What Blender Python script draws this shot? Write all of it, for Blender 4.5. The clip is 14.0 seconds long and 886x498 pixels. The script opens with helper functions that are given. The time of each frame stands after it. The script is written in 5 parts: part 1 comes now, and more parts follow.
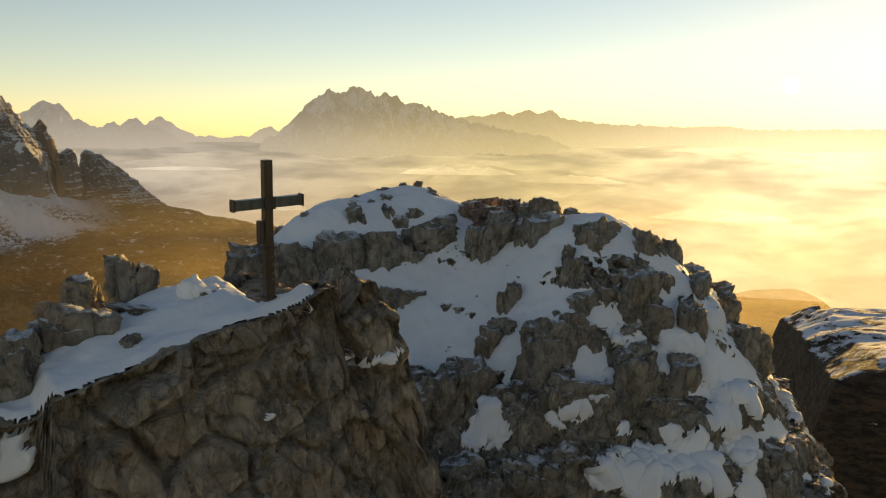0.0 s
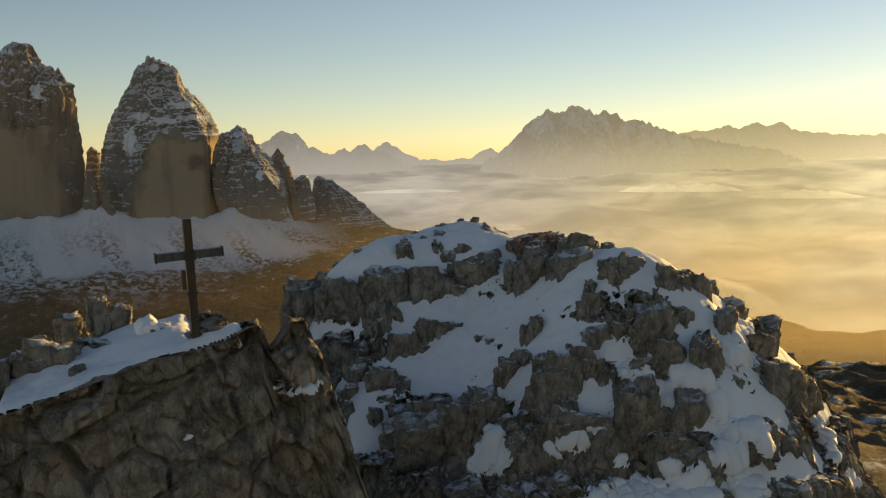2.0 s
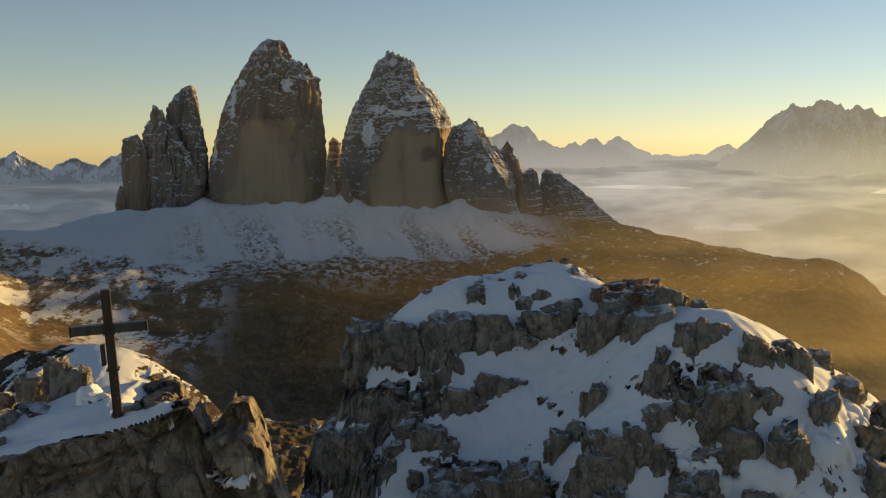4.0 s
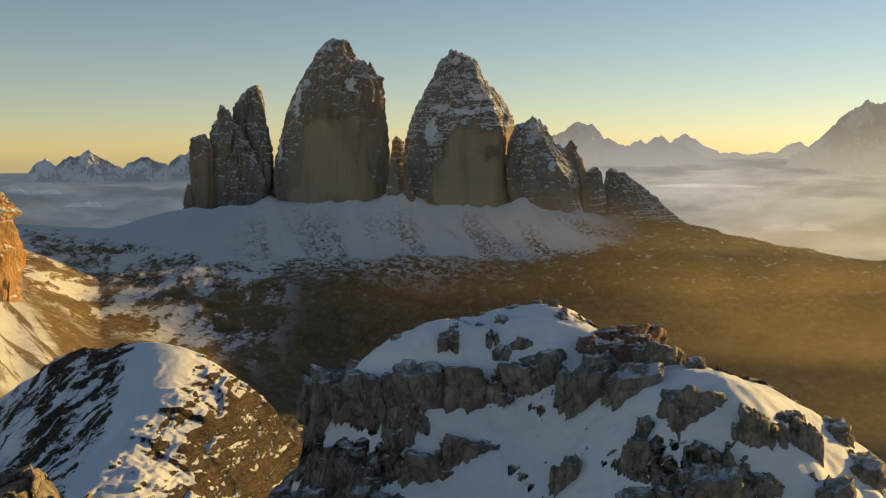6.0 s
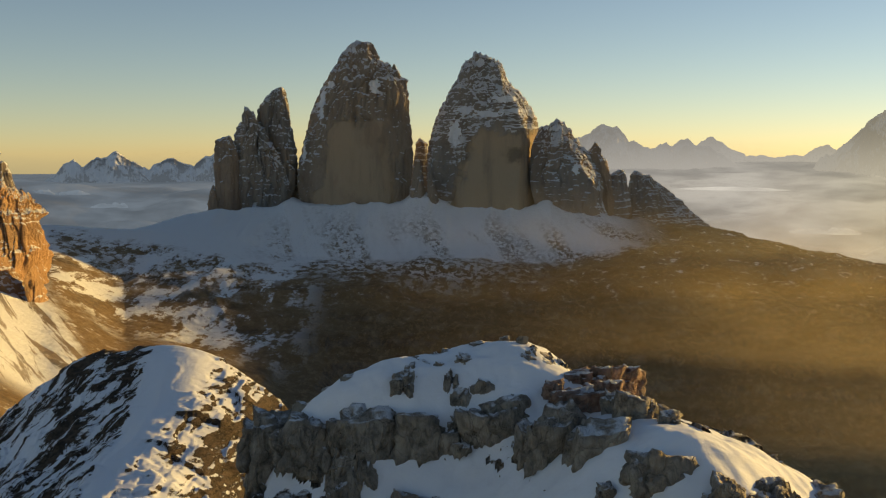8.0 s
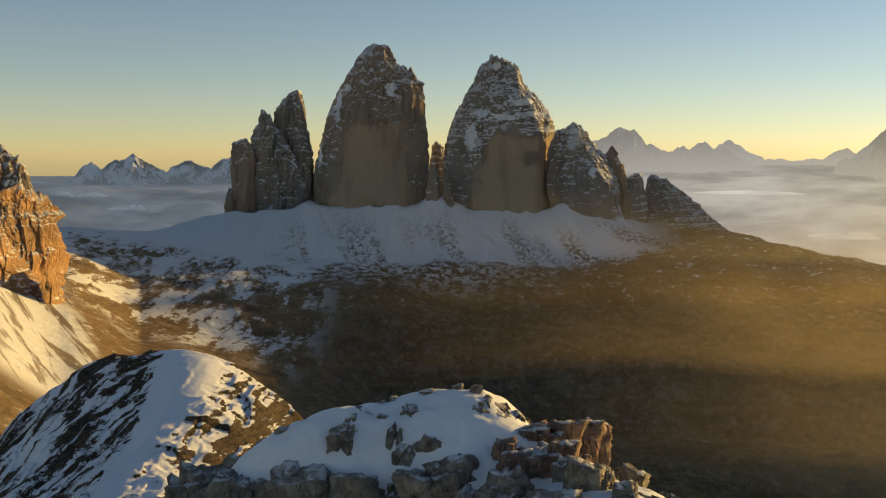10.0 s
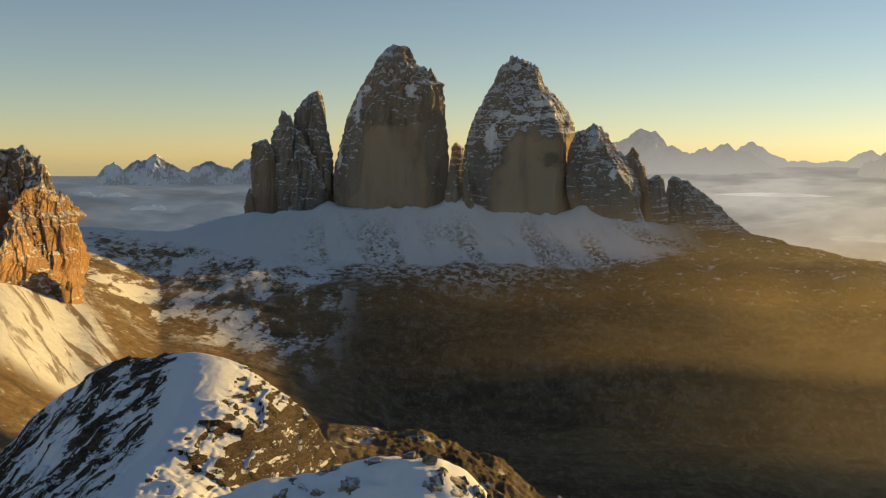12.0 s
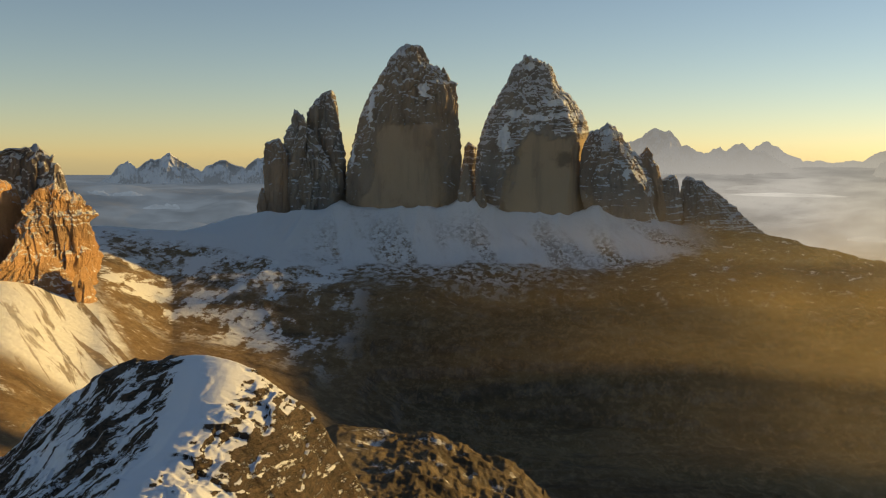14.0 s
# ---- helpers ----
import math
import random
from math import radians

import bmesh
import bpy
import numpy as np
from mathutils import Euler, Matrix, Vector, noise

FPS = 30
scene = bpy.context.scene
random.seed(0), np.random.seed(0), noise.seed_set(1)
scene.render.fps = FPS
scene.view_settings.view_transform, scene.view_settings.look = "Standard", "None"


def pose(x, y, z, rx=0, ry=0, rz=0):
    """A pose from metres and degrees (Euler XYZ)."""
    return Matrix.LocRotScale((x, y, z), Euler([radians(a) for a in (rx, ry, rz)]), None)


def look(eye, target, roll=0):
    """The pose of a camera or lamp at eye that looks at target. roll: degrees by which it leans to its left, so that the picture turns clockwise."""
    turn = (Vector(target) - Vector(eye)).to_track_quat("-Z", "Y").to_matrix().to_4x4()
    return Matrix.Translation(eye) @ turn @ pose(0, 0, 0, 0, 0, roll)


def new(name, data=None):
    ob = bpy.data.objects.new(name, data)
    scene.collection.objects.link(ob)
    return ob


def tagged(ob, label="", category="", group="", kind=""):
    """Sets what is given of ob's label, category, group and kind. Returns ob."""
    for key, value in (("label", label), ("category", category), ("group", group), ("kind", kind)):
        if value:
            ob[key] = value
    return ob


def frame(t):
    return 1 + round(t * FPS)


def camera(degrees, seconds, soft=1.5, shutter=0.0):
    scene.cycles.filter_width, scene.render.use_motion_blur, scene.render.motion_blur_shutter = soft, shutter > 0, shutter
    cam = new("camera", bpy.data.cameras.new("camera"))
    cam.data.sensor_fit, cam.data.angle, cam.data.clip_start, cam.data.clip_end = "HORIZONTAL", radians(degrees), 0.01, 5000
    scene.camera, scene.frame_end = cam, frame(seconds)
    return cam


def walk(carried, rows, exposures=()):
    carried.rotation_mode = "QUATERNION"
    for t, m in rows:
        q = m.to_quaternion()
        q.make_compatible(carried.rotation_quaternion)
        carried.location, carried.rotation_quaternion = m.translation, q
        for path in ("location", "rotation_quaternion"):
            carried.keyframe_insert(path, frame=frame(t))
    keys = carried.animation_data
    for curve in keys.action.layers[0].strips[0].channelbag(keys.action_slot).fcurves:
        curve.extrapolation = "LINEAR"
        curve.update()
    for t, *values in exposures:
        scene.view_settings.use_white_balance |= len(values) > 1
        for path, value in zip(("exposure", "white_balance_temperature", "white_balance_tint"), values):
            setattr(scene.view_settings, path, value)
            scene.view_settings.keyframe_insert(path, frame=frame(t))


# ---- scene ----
cam = camera(49.91, 14.0, 1.15)

# seconds; eye; yaw to the left, pitch, lean to the right, in degrees
PATH = [
    (0.0, -21.91, -2.16, -4.54, -30.98, -6.72, -0.57),
    (0.5, -20.20, -3.39, -4.41, -27.37, -6.24, 0.13),
    (1.0, -18.27, -5.38, -4.16, -23.67, -5.86, 0.77),
    (1.5, -16.51, -7.03, -3.85, -20.72, -5.65, 0.98),
    (2.0, -14.28, -8.79, -3.45, -17.63, -5.49, 1.14),
    (2.5, -11.82, -8.22, -2.98, -14.90, -5.68, 0.96),
    (3.0, -9.33, -7.49, -2.44, -11.03, -5.76, 0.68),
    (3.5, -7.07, -6.65, -1.87, -7.00, -5.75, 0.37),
    (4.0, -5.10, -5.59, -1.35, -3.90, -5.75, 0.18),
    (4.5, -3.48, -4.18, -0.89, -2.01, -5.78, 0.14),
    (5.0, -2.16, -2.64, -0.48, -0.97, -5.82, 0.19),
    (5.5, -1.11, -1.19, -0.16, -0.43, -5.85, 0.25),
    (6.0, -0.31, -0.06, 0.08, -0.04, -5.85, 0.25),
    (6.5, 0.40, 0.84, 0.28, 0.39, -5.84, 0.21),
    (7.0, 1.19, 1.97, 0.51, 0.80, -5.83, 0.19),
    (7.5, 1.89, 3.01, 0.71, 1.12, -5.79, 0.14),
    (8.0, 2.63, 4.18, 0.94, 1.42, -5.73, 0.10),
    (8.5, 3.35, 5.24, 1.19, 1.70, -5.68, 0.07),
    (9.0, 4.05, 6.16, 1.48, 1.95, -5.64, 0.04),
    (9.5, 4.71, 7.09, 1.77, 2.18, -5.60, 0.01),
    (10.0, 5.34, 8.16, 2.04, 2.43, -5.57, -0.01),
    (10.5, 5.93, 9.53, 2.29, 2.72, -5.54, -0.05),
    (11.0, 6.51, 11.09, 2.51, 3.04, -5.52, -0.08),
    (11.5, 7.04, 12.31, 2.79, 3.38, -5.51, -0.13),
    (12.0, 7.54, 14.06, 3.03, 3.65, -5.52, -0.14),
    (12.5, 7.97, 16.02, 3.21, 3.88, -5.53, -0.15),
    (13.0, 8.37, 17.93, 3.45, 4.09, -5.54, -0.15),
    (13.5, 8.71, 19.84, 3.68, 4.27, -5.56, -0.19),
    (14.0, 9.00, 21.75, 3.90, 4.45, -5.57, -0.23),
]


def pose_row(x, y, z, yaw, pitch, lean):
    a, p = radians(yaw), radians(pitch)
    eye = Vector((x, y, z))
    return look(eye, eye + 100 * Vector((-math.sin(a) * math.cos(p), math.cos(a) * math.cos(p), math.sin(p))), -lean)


walk(cam, [(t, pose_row(*r)) for t, *r in PATH], [(0.0, 0.37, 7900, 19), (1.0, 0.29, 7600, 19), (2.0, 0.16, 7200, 18), (6.0, 0.12, 6750, 17), (14.0, 0.13, 6700, 17)])

# ---- light ----
SUN_AZ, SUN_EL = 61.0, 5.75
SUN_DIR = Vector((math.sin(radians(SUN_AZ)) * math.cos(radians(SUN_EL)), math.cos(radians(SUN_AZ)) * math.cos(radians(SUN_EL)), math.sin(radians(SUN_EL))))

world = bpy.data.worlds.new("evening_sky")
scene.world = world
world.use_nodes = True
wn, wl = world.node_tree.nodes, world.node_tree.links
wn.clear()
sky = wn.new("ShaderNodeTexSky")
sky.sky_type = "NISHITA"
sky.sun_disc = False
sky.sun_elevation = radians(SUN_EL)
sky.sun_rotation = radians(SUN_AZ)
sky.altitude = 2600
sky.air_density = 1.0
sky.dust_density = 0.45
sky.ozone_density = 1.0
sky_bg = wn.new("ShaderNodeBackground")
sky_bg.inputs["Strength"].default_value = 0.124
sky_out = wn.new("ShaderNodeOutputWorld")
wl.new(sky.outputs[0], sky_bg.inputs[0])
wl.new(sky_bg.outputs[0], sky_out.inputs[0])

sun_data = bpy.data.lights.new("sun", "SUN")
sun_data.energy = 6.0
sun_data.angle = radians(0.6)
sun_data.color = (1.0, 0.68, 0.19)
sun_lamp = new("sun", sun_data)
sun_lamp.matrix_world = look(SUN_DIR * 100, (0, 0, 0))


# ---- noise and mesh helpers ----
def rnd(ix, iy, iz, seed):
    h = (ix.astype(np.int64) * 374761393 + iy.astype(np.int64) * 668265263 + iz.astype(np.int64) * 2147483647 + seed * 144665) & 0xFFFFFFFF
    h = ((h ^ (h >> 13)) * 1274126177) & 0xFFFFFFFF
    h = ((h ^ (h >> 16)) * 2246822519) & 0xFFFFFFFF
    return ((h ^ (h >> 15)) & 0xFFFFFF) / float(0xFFFFFF)


def grain(x, y, z, seed=0):
    """Smooth value noise in -1..1."""
    x, y, z = np.broadcast_arrays(np.asarray(x, float), np.asarray(y, float), np.asarray(z, float))
    fx, fy, fz = np.floor(x), np.floor(y), np.floor(z)
    u, v, w = x - fx, y - fy, z - fz
    u, v, w = (q * q * q * (q * (q * 6 - 15) + 10) for q in (u, v, w))
    out = 0
    for i, a in ((0, 1 - u), (1, u)):
        for j, b in ((0, 1 - v), (1, v)):
            for k, c in ((0, 1 - w), (1, w)):
                out = out + a * b * c * rnd(fx + i, fy + j, fz + k, seed)
    return out * 2 - 1


def fbm(x, y, z=0.0, seed=0, octaves=4, gain=0.5):
    total, amp, f, norm = 0, 1.0, 1.0, 0
    for o in range(octaves):
        total = total + amp * grain(np.asarray(x) * f + 17.3 * o, np.asarray(y) * f - 9.1 * o, np.asarray(z) * f + 3.7 * o, seed + o)
        norm += amp
        amp, f = amp * gain, f * 2.03
    return total / norm


def ridged(x, y, z=0.0, seed=0, octaves=4):
    total, amp, f, norm = 0, 1.0, 1.0, 0
    for o in range(octaves):
        total = total + amp * (1 - 2 * np.abs(grain(np.asarray(x) * f + 31.7 * o, np.asarray(y) * f + 5.3 * o, np.asarray(z) * f, seed + o)))
        norm += amp
        amp, f = amp * 0.5, f * 2.1
    return total / norm


def blocks(x, y, z, seed=0):
    """Worley cells: a random height per cell, and the distance to the joint between two cells."""
    x, y, z = np.broadcast_arrays(np.asarray(x, float), np.asarray(y, float), np.asarray(z, float))
    fx, fy, fz = np.floor(x), np.floor(y), np.floor(z)
    d1 = np.full(x.shape, 9.0)
    d2 = np.full(x.shape, 9.0)
    val = np.zeros(x.shape)
    for i in (-1, 0, 1):
        for j in (-1, 0, 1):
            for k in (-1, 0, 1):
                cx, cy, cz = fx + i, fy + j, fz + k
                px = cx + 0.15 + 0.7 * rnd(cx, cy, cz, seed)
                py = cy + 0.15 + 0.7 * rnd(cx, cy, cz, seed + 1)
                pz = cz + 0.15 + 0.7 * rnd(cx, cy, cz, seed + 2)
                d = np.maximum(np.maximum(np.abs(px - x), np.abs(py - y)), np.abs(pz - z)) * 0.6 + 0.4 * np.sqrt((px - x) ** 2 + (py - y) ** 2 + (pz - z) ** 2)
                v = rnd(cx, cy, cz, seed + 3)
                near = d < d1
                d2 = np.where(near, d1, np.minimum(d2, d))
                val = np.where(near, v, val)
                d1 = np.where(near, d, d1)
    return val, d2 - d1


def smooth(a, b, x):
    q = np.clip((x - a) / (b - a), 0, 1)
    return q * q * (3 - 2 * q)


def cubic_table(gx, gy, table, x, y):
    """A smooth spline over a coarse table of heights; gx and gy evenly spaced."""
    table = np.asarray(table, float)
    u = np.clip((x - gx[0]) / (gx[1] - gx[0]), 0, len(gx) - 1.0001)
    v = np.clip((y - gy[0]) / (gy[1] - gy[0]), 0, len(gy) - 1.0001)
    i, j = np.floor(u).astype(int), np.floor(v).astype(int)
    a, b = u - i, v - j

    def weights(t):
        return ((1 - t) ** 3 / 6, (3 * t ** 3 - 6 * t * t + 4) / 6, (-3 * t ** 3 + 3 * t * t + 3 * t + 1) / 6, t ** 3 / 6)

    out = 0
    for m, wa in zip((-1, 0, 1, 2), weights(a)):
        for n, wb in zip((-1, 0, 1, 2), weights(b)):
            out = out + wa * wb * table[np.clip(j + n, 0, len(gy) - 1), np.clip(i + m, 0, len(gx) - 1)]
    return out


def mesh_from(name, verts, faces, material, flat=False):
    me = bpy.data.meshes.new(name)
    faces = np.asarray(faces, np.int32)
    me.vertices.add(len(verts))
    me.vertices.foreach_set("co", np.asarray(verts, np.float32).ravel())
    me.loops.add(faces.size)
    me.loops.foreach_set("vertex_index", faces.ravel())
    me.polygons.add(len(faces))
    n = faces.shape[1]
    me.polygons.foreach_set("loop_start", np.arange(0, faces.size, n, dtype=np.int32))
    me.polygons.foreach_set("loop_total", np.full(len(faces), n, np.int32))
    me.polygons.foreach_set("use_smooth", np.full(len(faces), not flat))
    me.update(calc_edges=True)
    me.validate()
    me.materials.append(material)
    return me


def grid_faces(nu, nv, wrap=False):
    i = np.arange(nu if wrap else nu - 1)[:, None]
    j = np.arange(nv - 1)[None, :]
    a, b = i * nv + j, ((i + 1) % nu) * nv + j
    return np.stack([a, b, b + 1, a + 1], -1).reshape(-1, 4)


def sheet(name, P, material, keep=None, wrap=False, flip=False, flat=False):
    """A mesh from an array of points (nu, nv, 3); keep: which vertices stay."""
    nu, nv = P.shape[:2]
    f = grid_faces(nu, nv, wrap)
    if flip:
        f = f[:, ::-1]
    v = P.reshape(-1, 3)
    if keep is not None:
        f = f[keep.reshape(-1)[f].all(1)]
        used = np.unique(f)
        back = np.zeros(len(v), np.int64)
        back[used] = np.arange(len(used))
        v, f = v[used], back[f]
    return mesh_from(name, v, f, material, flat)


def part(name, bm, material, parent, label=""):
    """One bmesh, or one mesh, as a part under a thing."""
    if isinstance(bm, bmesh.types.BMesh):
        me = bpy.data.meshes.new(name)
        bm.to_mesh(me)
        bm.free()
        me.materials.append(material)
    else:
        me = bm
    ob = new(name, me)
    ob.parent = parent
    return tagged(ob, label) if label else ob


# ---- materials ----
class Nodes:
    """Short hand for building a node material."""

    def __init__(self, name):
        self.mat = bpy.data.materials.new(name)
        self.mat.use_nodes = True
        self.n, self.l = self.mat.node_tree.nodes, self.mat.node_tree.links
        self.n.clear()
        self.out = self.n.new("ShaderNodeOutputMaterial")
        self.geo = self.n.new("ShaderNodeNewGeometry")
        self.tex = self.n.new("ShaderNodeTexCoord")

    def put(self, socket, value):
        if isinstance(value, bpy.types.NodeSocket):
            self.l.new(value, socket)
        else:
            socket.default_value = value

    def coord(self, scale=(1, 1, 1)):
        m = self.n.new("ShaderNodeMapping")
        self.l.new(self.geo.outputs["Position"], m.inputs[0])
        m.inputs["Scale"].default_value = scale
        return m.outputs[0]

    def noise(self, scale, detail=4, rough=0.55, stretch=(1, 1, 1), distort=0.0):
        t = self.n.new("ShaderNodeTexNoise")
        self.l.new(self.coord(stretch), t.inputs["Vector"])
        t.inputs["Scale"].default_value = scale
        t.inputs["Detail"].default_value = detail
        t.inputs["Roughness"].default_value = rough
        t.inputs["Distortion"].default_value = distort
        return t.outputs["Fac"]

    def turned(self, angle, across, along, scale=1.0, detail=5, rough=0.6):
        """Noise drawn out along one direction of the plan; angle in degrees from the x axis."""
        pos = self.geo.outputs["Position"]
        x, y = self.axis(pos, 0), self.axis(pos, 1)
        c, s = math.cos(radians(angle)), math.sin(radians(angle))
        u = self.math("ADD", self.math("MULTIPLY", x, c / along), self.math("MULTIPLY", y, s / along))
        v = self.math("ADD", self.math("MULTIPLY", x, -s / across), self.math("MULTIPLY", y, c / across))
        j = self.n.new("ShaderNodeCombineXYZ")
        self.l.new(u, j.inputs[0])
        self.l.new(v, j.inputs[1])
        t = self.n.new("ShaderNodeTexNoise")
        self.l.new(j.outputs[0], t.inputs["Vector"])
        t.inputs["Scale"].default_value = scale
        t.inputs["Detail"].default_value = detail
        t.inputs["Roughness"].default_value = rough
        t.inputs["Distortion"].default_value = 0.6
        return t.outputs["Fac"]

    def cracks(self, scale, stretch=(1, 1, 1)):
        t = self.n.new("ShaderNodeTexVoronoi")
        t.feature = "DISTANCE_TO_EDGE"
        warp = self.n.new("ShaderNodeTexNoise")
        self.l.new(self.coord(stretch), warp.inputs["Vector"])
        warp.inputs["Scale"].default_value = scale * 1.6
        warp.inputs["Detail"].default_value = 5
        add = self.n.new("ShaderNodeVectorMath")
        add.operation = "MULTIPLY_ADD"
        self.l.new(warp.outputs["Color"], add.inputs[0])
        add.inputs[1].default_value = (1.1 / scale, 1.1 / scale, 1.1 / scale)
        self.l.new(self.coord(stretch), add.inputs[2])
        self.l.new(add.outputs[0], t.inputs["Vector"])
        t.inputs["Scale"].default_value = scale
        return t.outputs["Distance"]

    def math(self, op, a, b=0.0, c=0.0):
        m = self.n.new("ShaderNodeMath")
        m.operation = op
        for s, v in zip(m.inputs, (a, b, c)):
            self.put(s, v)
        return m.outputs[0]

    def span(self, value, lo, hi, to_lo=0.0, to_hi=1.0):
        m = self.n.new("ShaderNodeMapRange")
        m.interpolation_type = "SMOOTHSTEP"
        for s, v in zip(m.inputs, (value, lo, hi, to_lo, to_hi)):
            self.put(s, v)
        return m.outputs[0]

    def mix(self, fac, a, b, mode="MIX"):
        m = self.n.new("ShaderNodeMix")
        m.data_type = "RGBA"
        m.blend_type = mode
        self.put(m.inputs[0], fac)
        self.put(m.inputs[6], a if isinstance(a, bpy.types.NodeSocket) else (*a, 1))
        self.put(m.inputs[7], b if isinstance(b, bpy.types.NodeSocket) else (*b, 1))
        return m.outputs[2]

    def axis(self, socket, which):
        s = self.n.new("ShaderNodeSeparateXYZ")
        self.l.new(socket, s.inputs[0])
        return s.outputs[which]

    def up(self):
        return self.axis(self.geo.outputs["Normal"], 2)

    def bump(self, height, strength, distance):
        b = self.n.new("ShaderNodeBump")
        b.inputs["Strength"].default_value = strength
        b.inputs["Distance"].default_value = distance
        self.l.new(height, b.inputs["Height"])
        return b.outputs[0]

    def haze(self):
        """Painted haze colour by bearing: dull away from the sun, golden towards it."""
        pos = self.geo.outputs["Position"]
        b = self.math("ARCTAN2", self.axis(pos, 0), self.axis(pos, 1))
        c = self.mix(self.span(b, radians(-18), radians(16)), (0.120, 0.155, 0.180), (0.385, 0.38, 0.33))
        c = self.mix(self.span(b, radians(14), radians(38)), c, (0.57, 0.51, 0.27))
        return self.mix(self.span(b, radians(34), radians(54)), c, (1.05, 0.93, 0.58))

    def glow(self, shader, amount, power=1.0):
        """Mixes emission in the haze colour into a backdrop, in place of lit air."""
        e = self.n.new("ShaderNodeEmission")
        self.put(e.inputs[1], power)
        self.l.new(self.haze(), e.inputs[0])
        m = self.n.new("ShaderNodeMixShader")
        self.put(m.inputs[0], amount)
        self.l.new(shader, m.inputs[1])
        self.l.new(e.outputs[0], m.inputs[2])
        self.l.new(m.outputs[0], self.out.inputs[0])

    def finish(self, color, rough=0.9, normal=None, metal=0.0, spec=0.3):
        p = self.n.new("ShaderNodeBsdfPrincipled")
        self.put(p.inputs["Base Color"], color if isinstance(color, bpy.types.NodeSocket) else (*color, 1))
        self.put(p.inputs["Roughness"], rough)
        self.put(p.inputs["Metallic"], metal)
        self.put(p.inputs["Specular IOR Level"], spec)
        if normal is not None:
            self.l.new(normal, p.inputs["Normal"])
        self.l.new(p.outputs[0], self.out.inputs[0])
        self.shader = p.outputs[0]
        return self.mat


def near_rock(name, tint=(0.36, 0.31, 0.245), ochre=0.25, dusty=1.0):
    """Grey dolomite seen from some tens of metres: strata, cracks, ochre and dark stains, snow dust on level bits."""
    k = Nodes(name)
    big = k.noise(0.35, 5, 0.6)
    fine = k.noise(5.0, 7, 0.68)
    mid = k.noise(1.6, 6, 0.62, (1, 1, 0.8), 0.5)
    col = k.mix(k.span(mid, 0.32, 0.68), tuple(c * 0.46 for c in tint), tuple(c * 1.2 for c in tint))
    col = k.mix(k.math("MULTIPLY", k.span(big, 0.50, 0.66), ochre), col, (0.40, 0.24, 0.12))
    col = k.mix(k.math("MULTIPLY", k.span(k.noise(0.8, 6, 0.62, (1, 1, 0.55), 0.8), 0.54, 0.68), 0.6), col, (0.085, 0.075, 0.065))
    col = k.mix(k.math("MULTIPLY", k.span(k.cracks(0.8, (1, 1, 0.6)), 0.0, 0.03, 1.0, 0.0), 0.32), col, (0.06, 0.055, 0.05))
    seams = k.noise(1.1, 8, 0.68, (2.4, 2.4, 0.45), 0.7)
    col = k.mix(k.span(seams, 0.45, 0.36, 0.0, 0.45), col, (0.08, 0.07, 0.058))
    col = k.mix(k.span(fine, 0.35, 0.75, 0.0, 0.35), col, (0.46, 0.43, 0.39))
    dust = k.math("MULTIPLY", k.span(k.up(), 0.72, 0.93, 0.0, dusty), k.span(k.noise(1.3, 5, 0.6), 0.42, 0.58))
    col = k.mix(dust, col, (0.80, 0.81, 0.83))
    h = k.math("ADD", k.math("ADD", k.math("MULTIPLY", fine, 0.5), k.math("MULTIPLY", seams, 1.3)), k.math("MULTIPLY", k.span(k.cracks(1.5, (1, 1, 0.5)), 0.0, 0.06), 0.45))
    return k.finish(col, 0.92, k.bump(h, 1.0, 0.20))


def snow_mat(name, scale=1.0, tint=(0.82, 0.83, 0.85)):
    k = Nodes(name)
    n1 = k.noise(0.5 * scale, 4, 0.5)
    n2 = k.noise(9.0 * scale, 5, 0.6)
    col = k.mix(k.span(n1, 0.3, 0.7), tuple(c * 0.94 for c in tint), tint)
    h = k.math("ADD", k.math("MULTIPLY", n1, 1.0), k.math("MULTIPLY", n2, 0.16))
    return k.finish(col, 0.75, k.bump(h, 0.5, 0.18 / scale), spec=0.25)


ROCK = near_rock("dolomite_near")
ROCK_RIDGE = near_rock("dolomite_brown", (0.40, 0.325, 0.245), 0.35, 0.0)
ROCK_RED = near_rock("dolomite_ochre", (0.31, 0.185, 0.13), 0.5)
SNOW = snow_mat("old_snow")


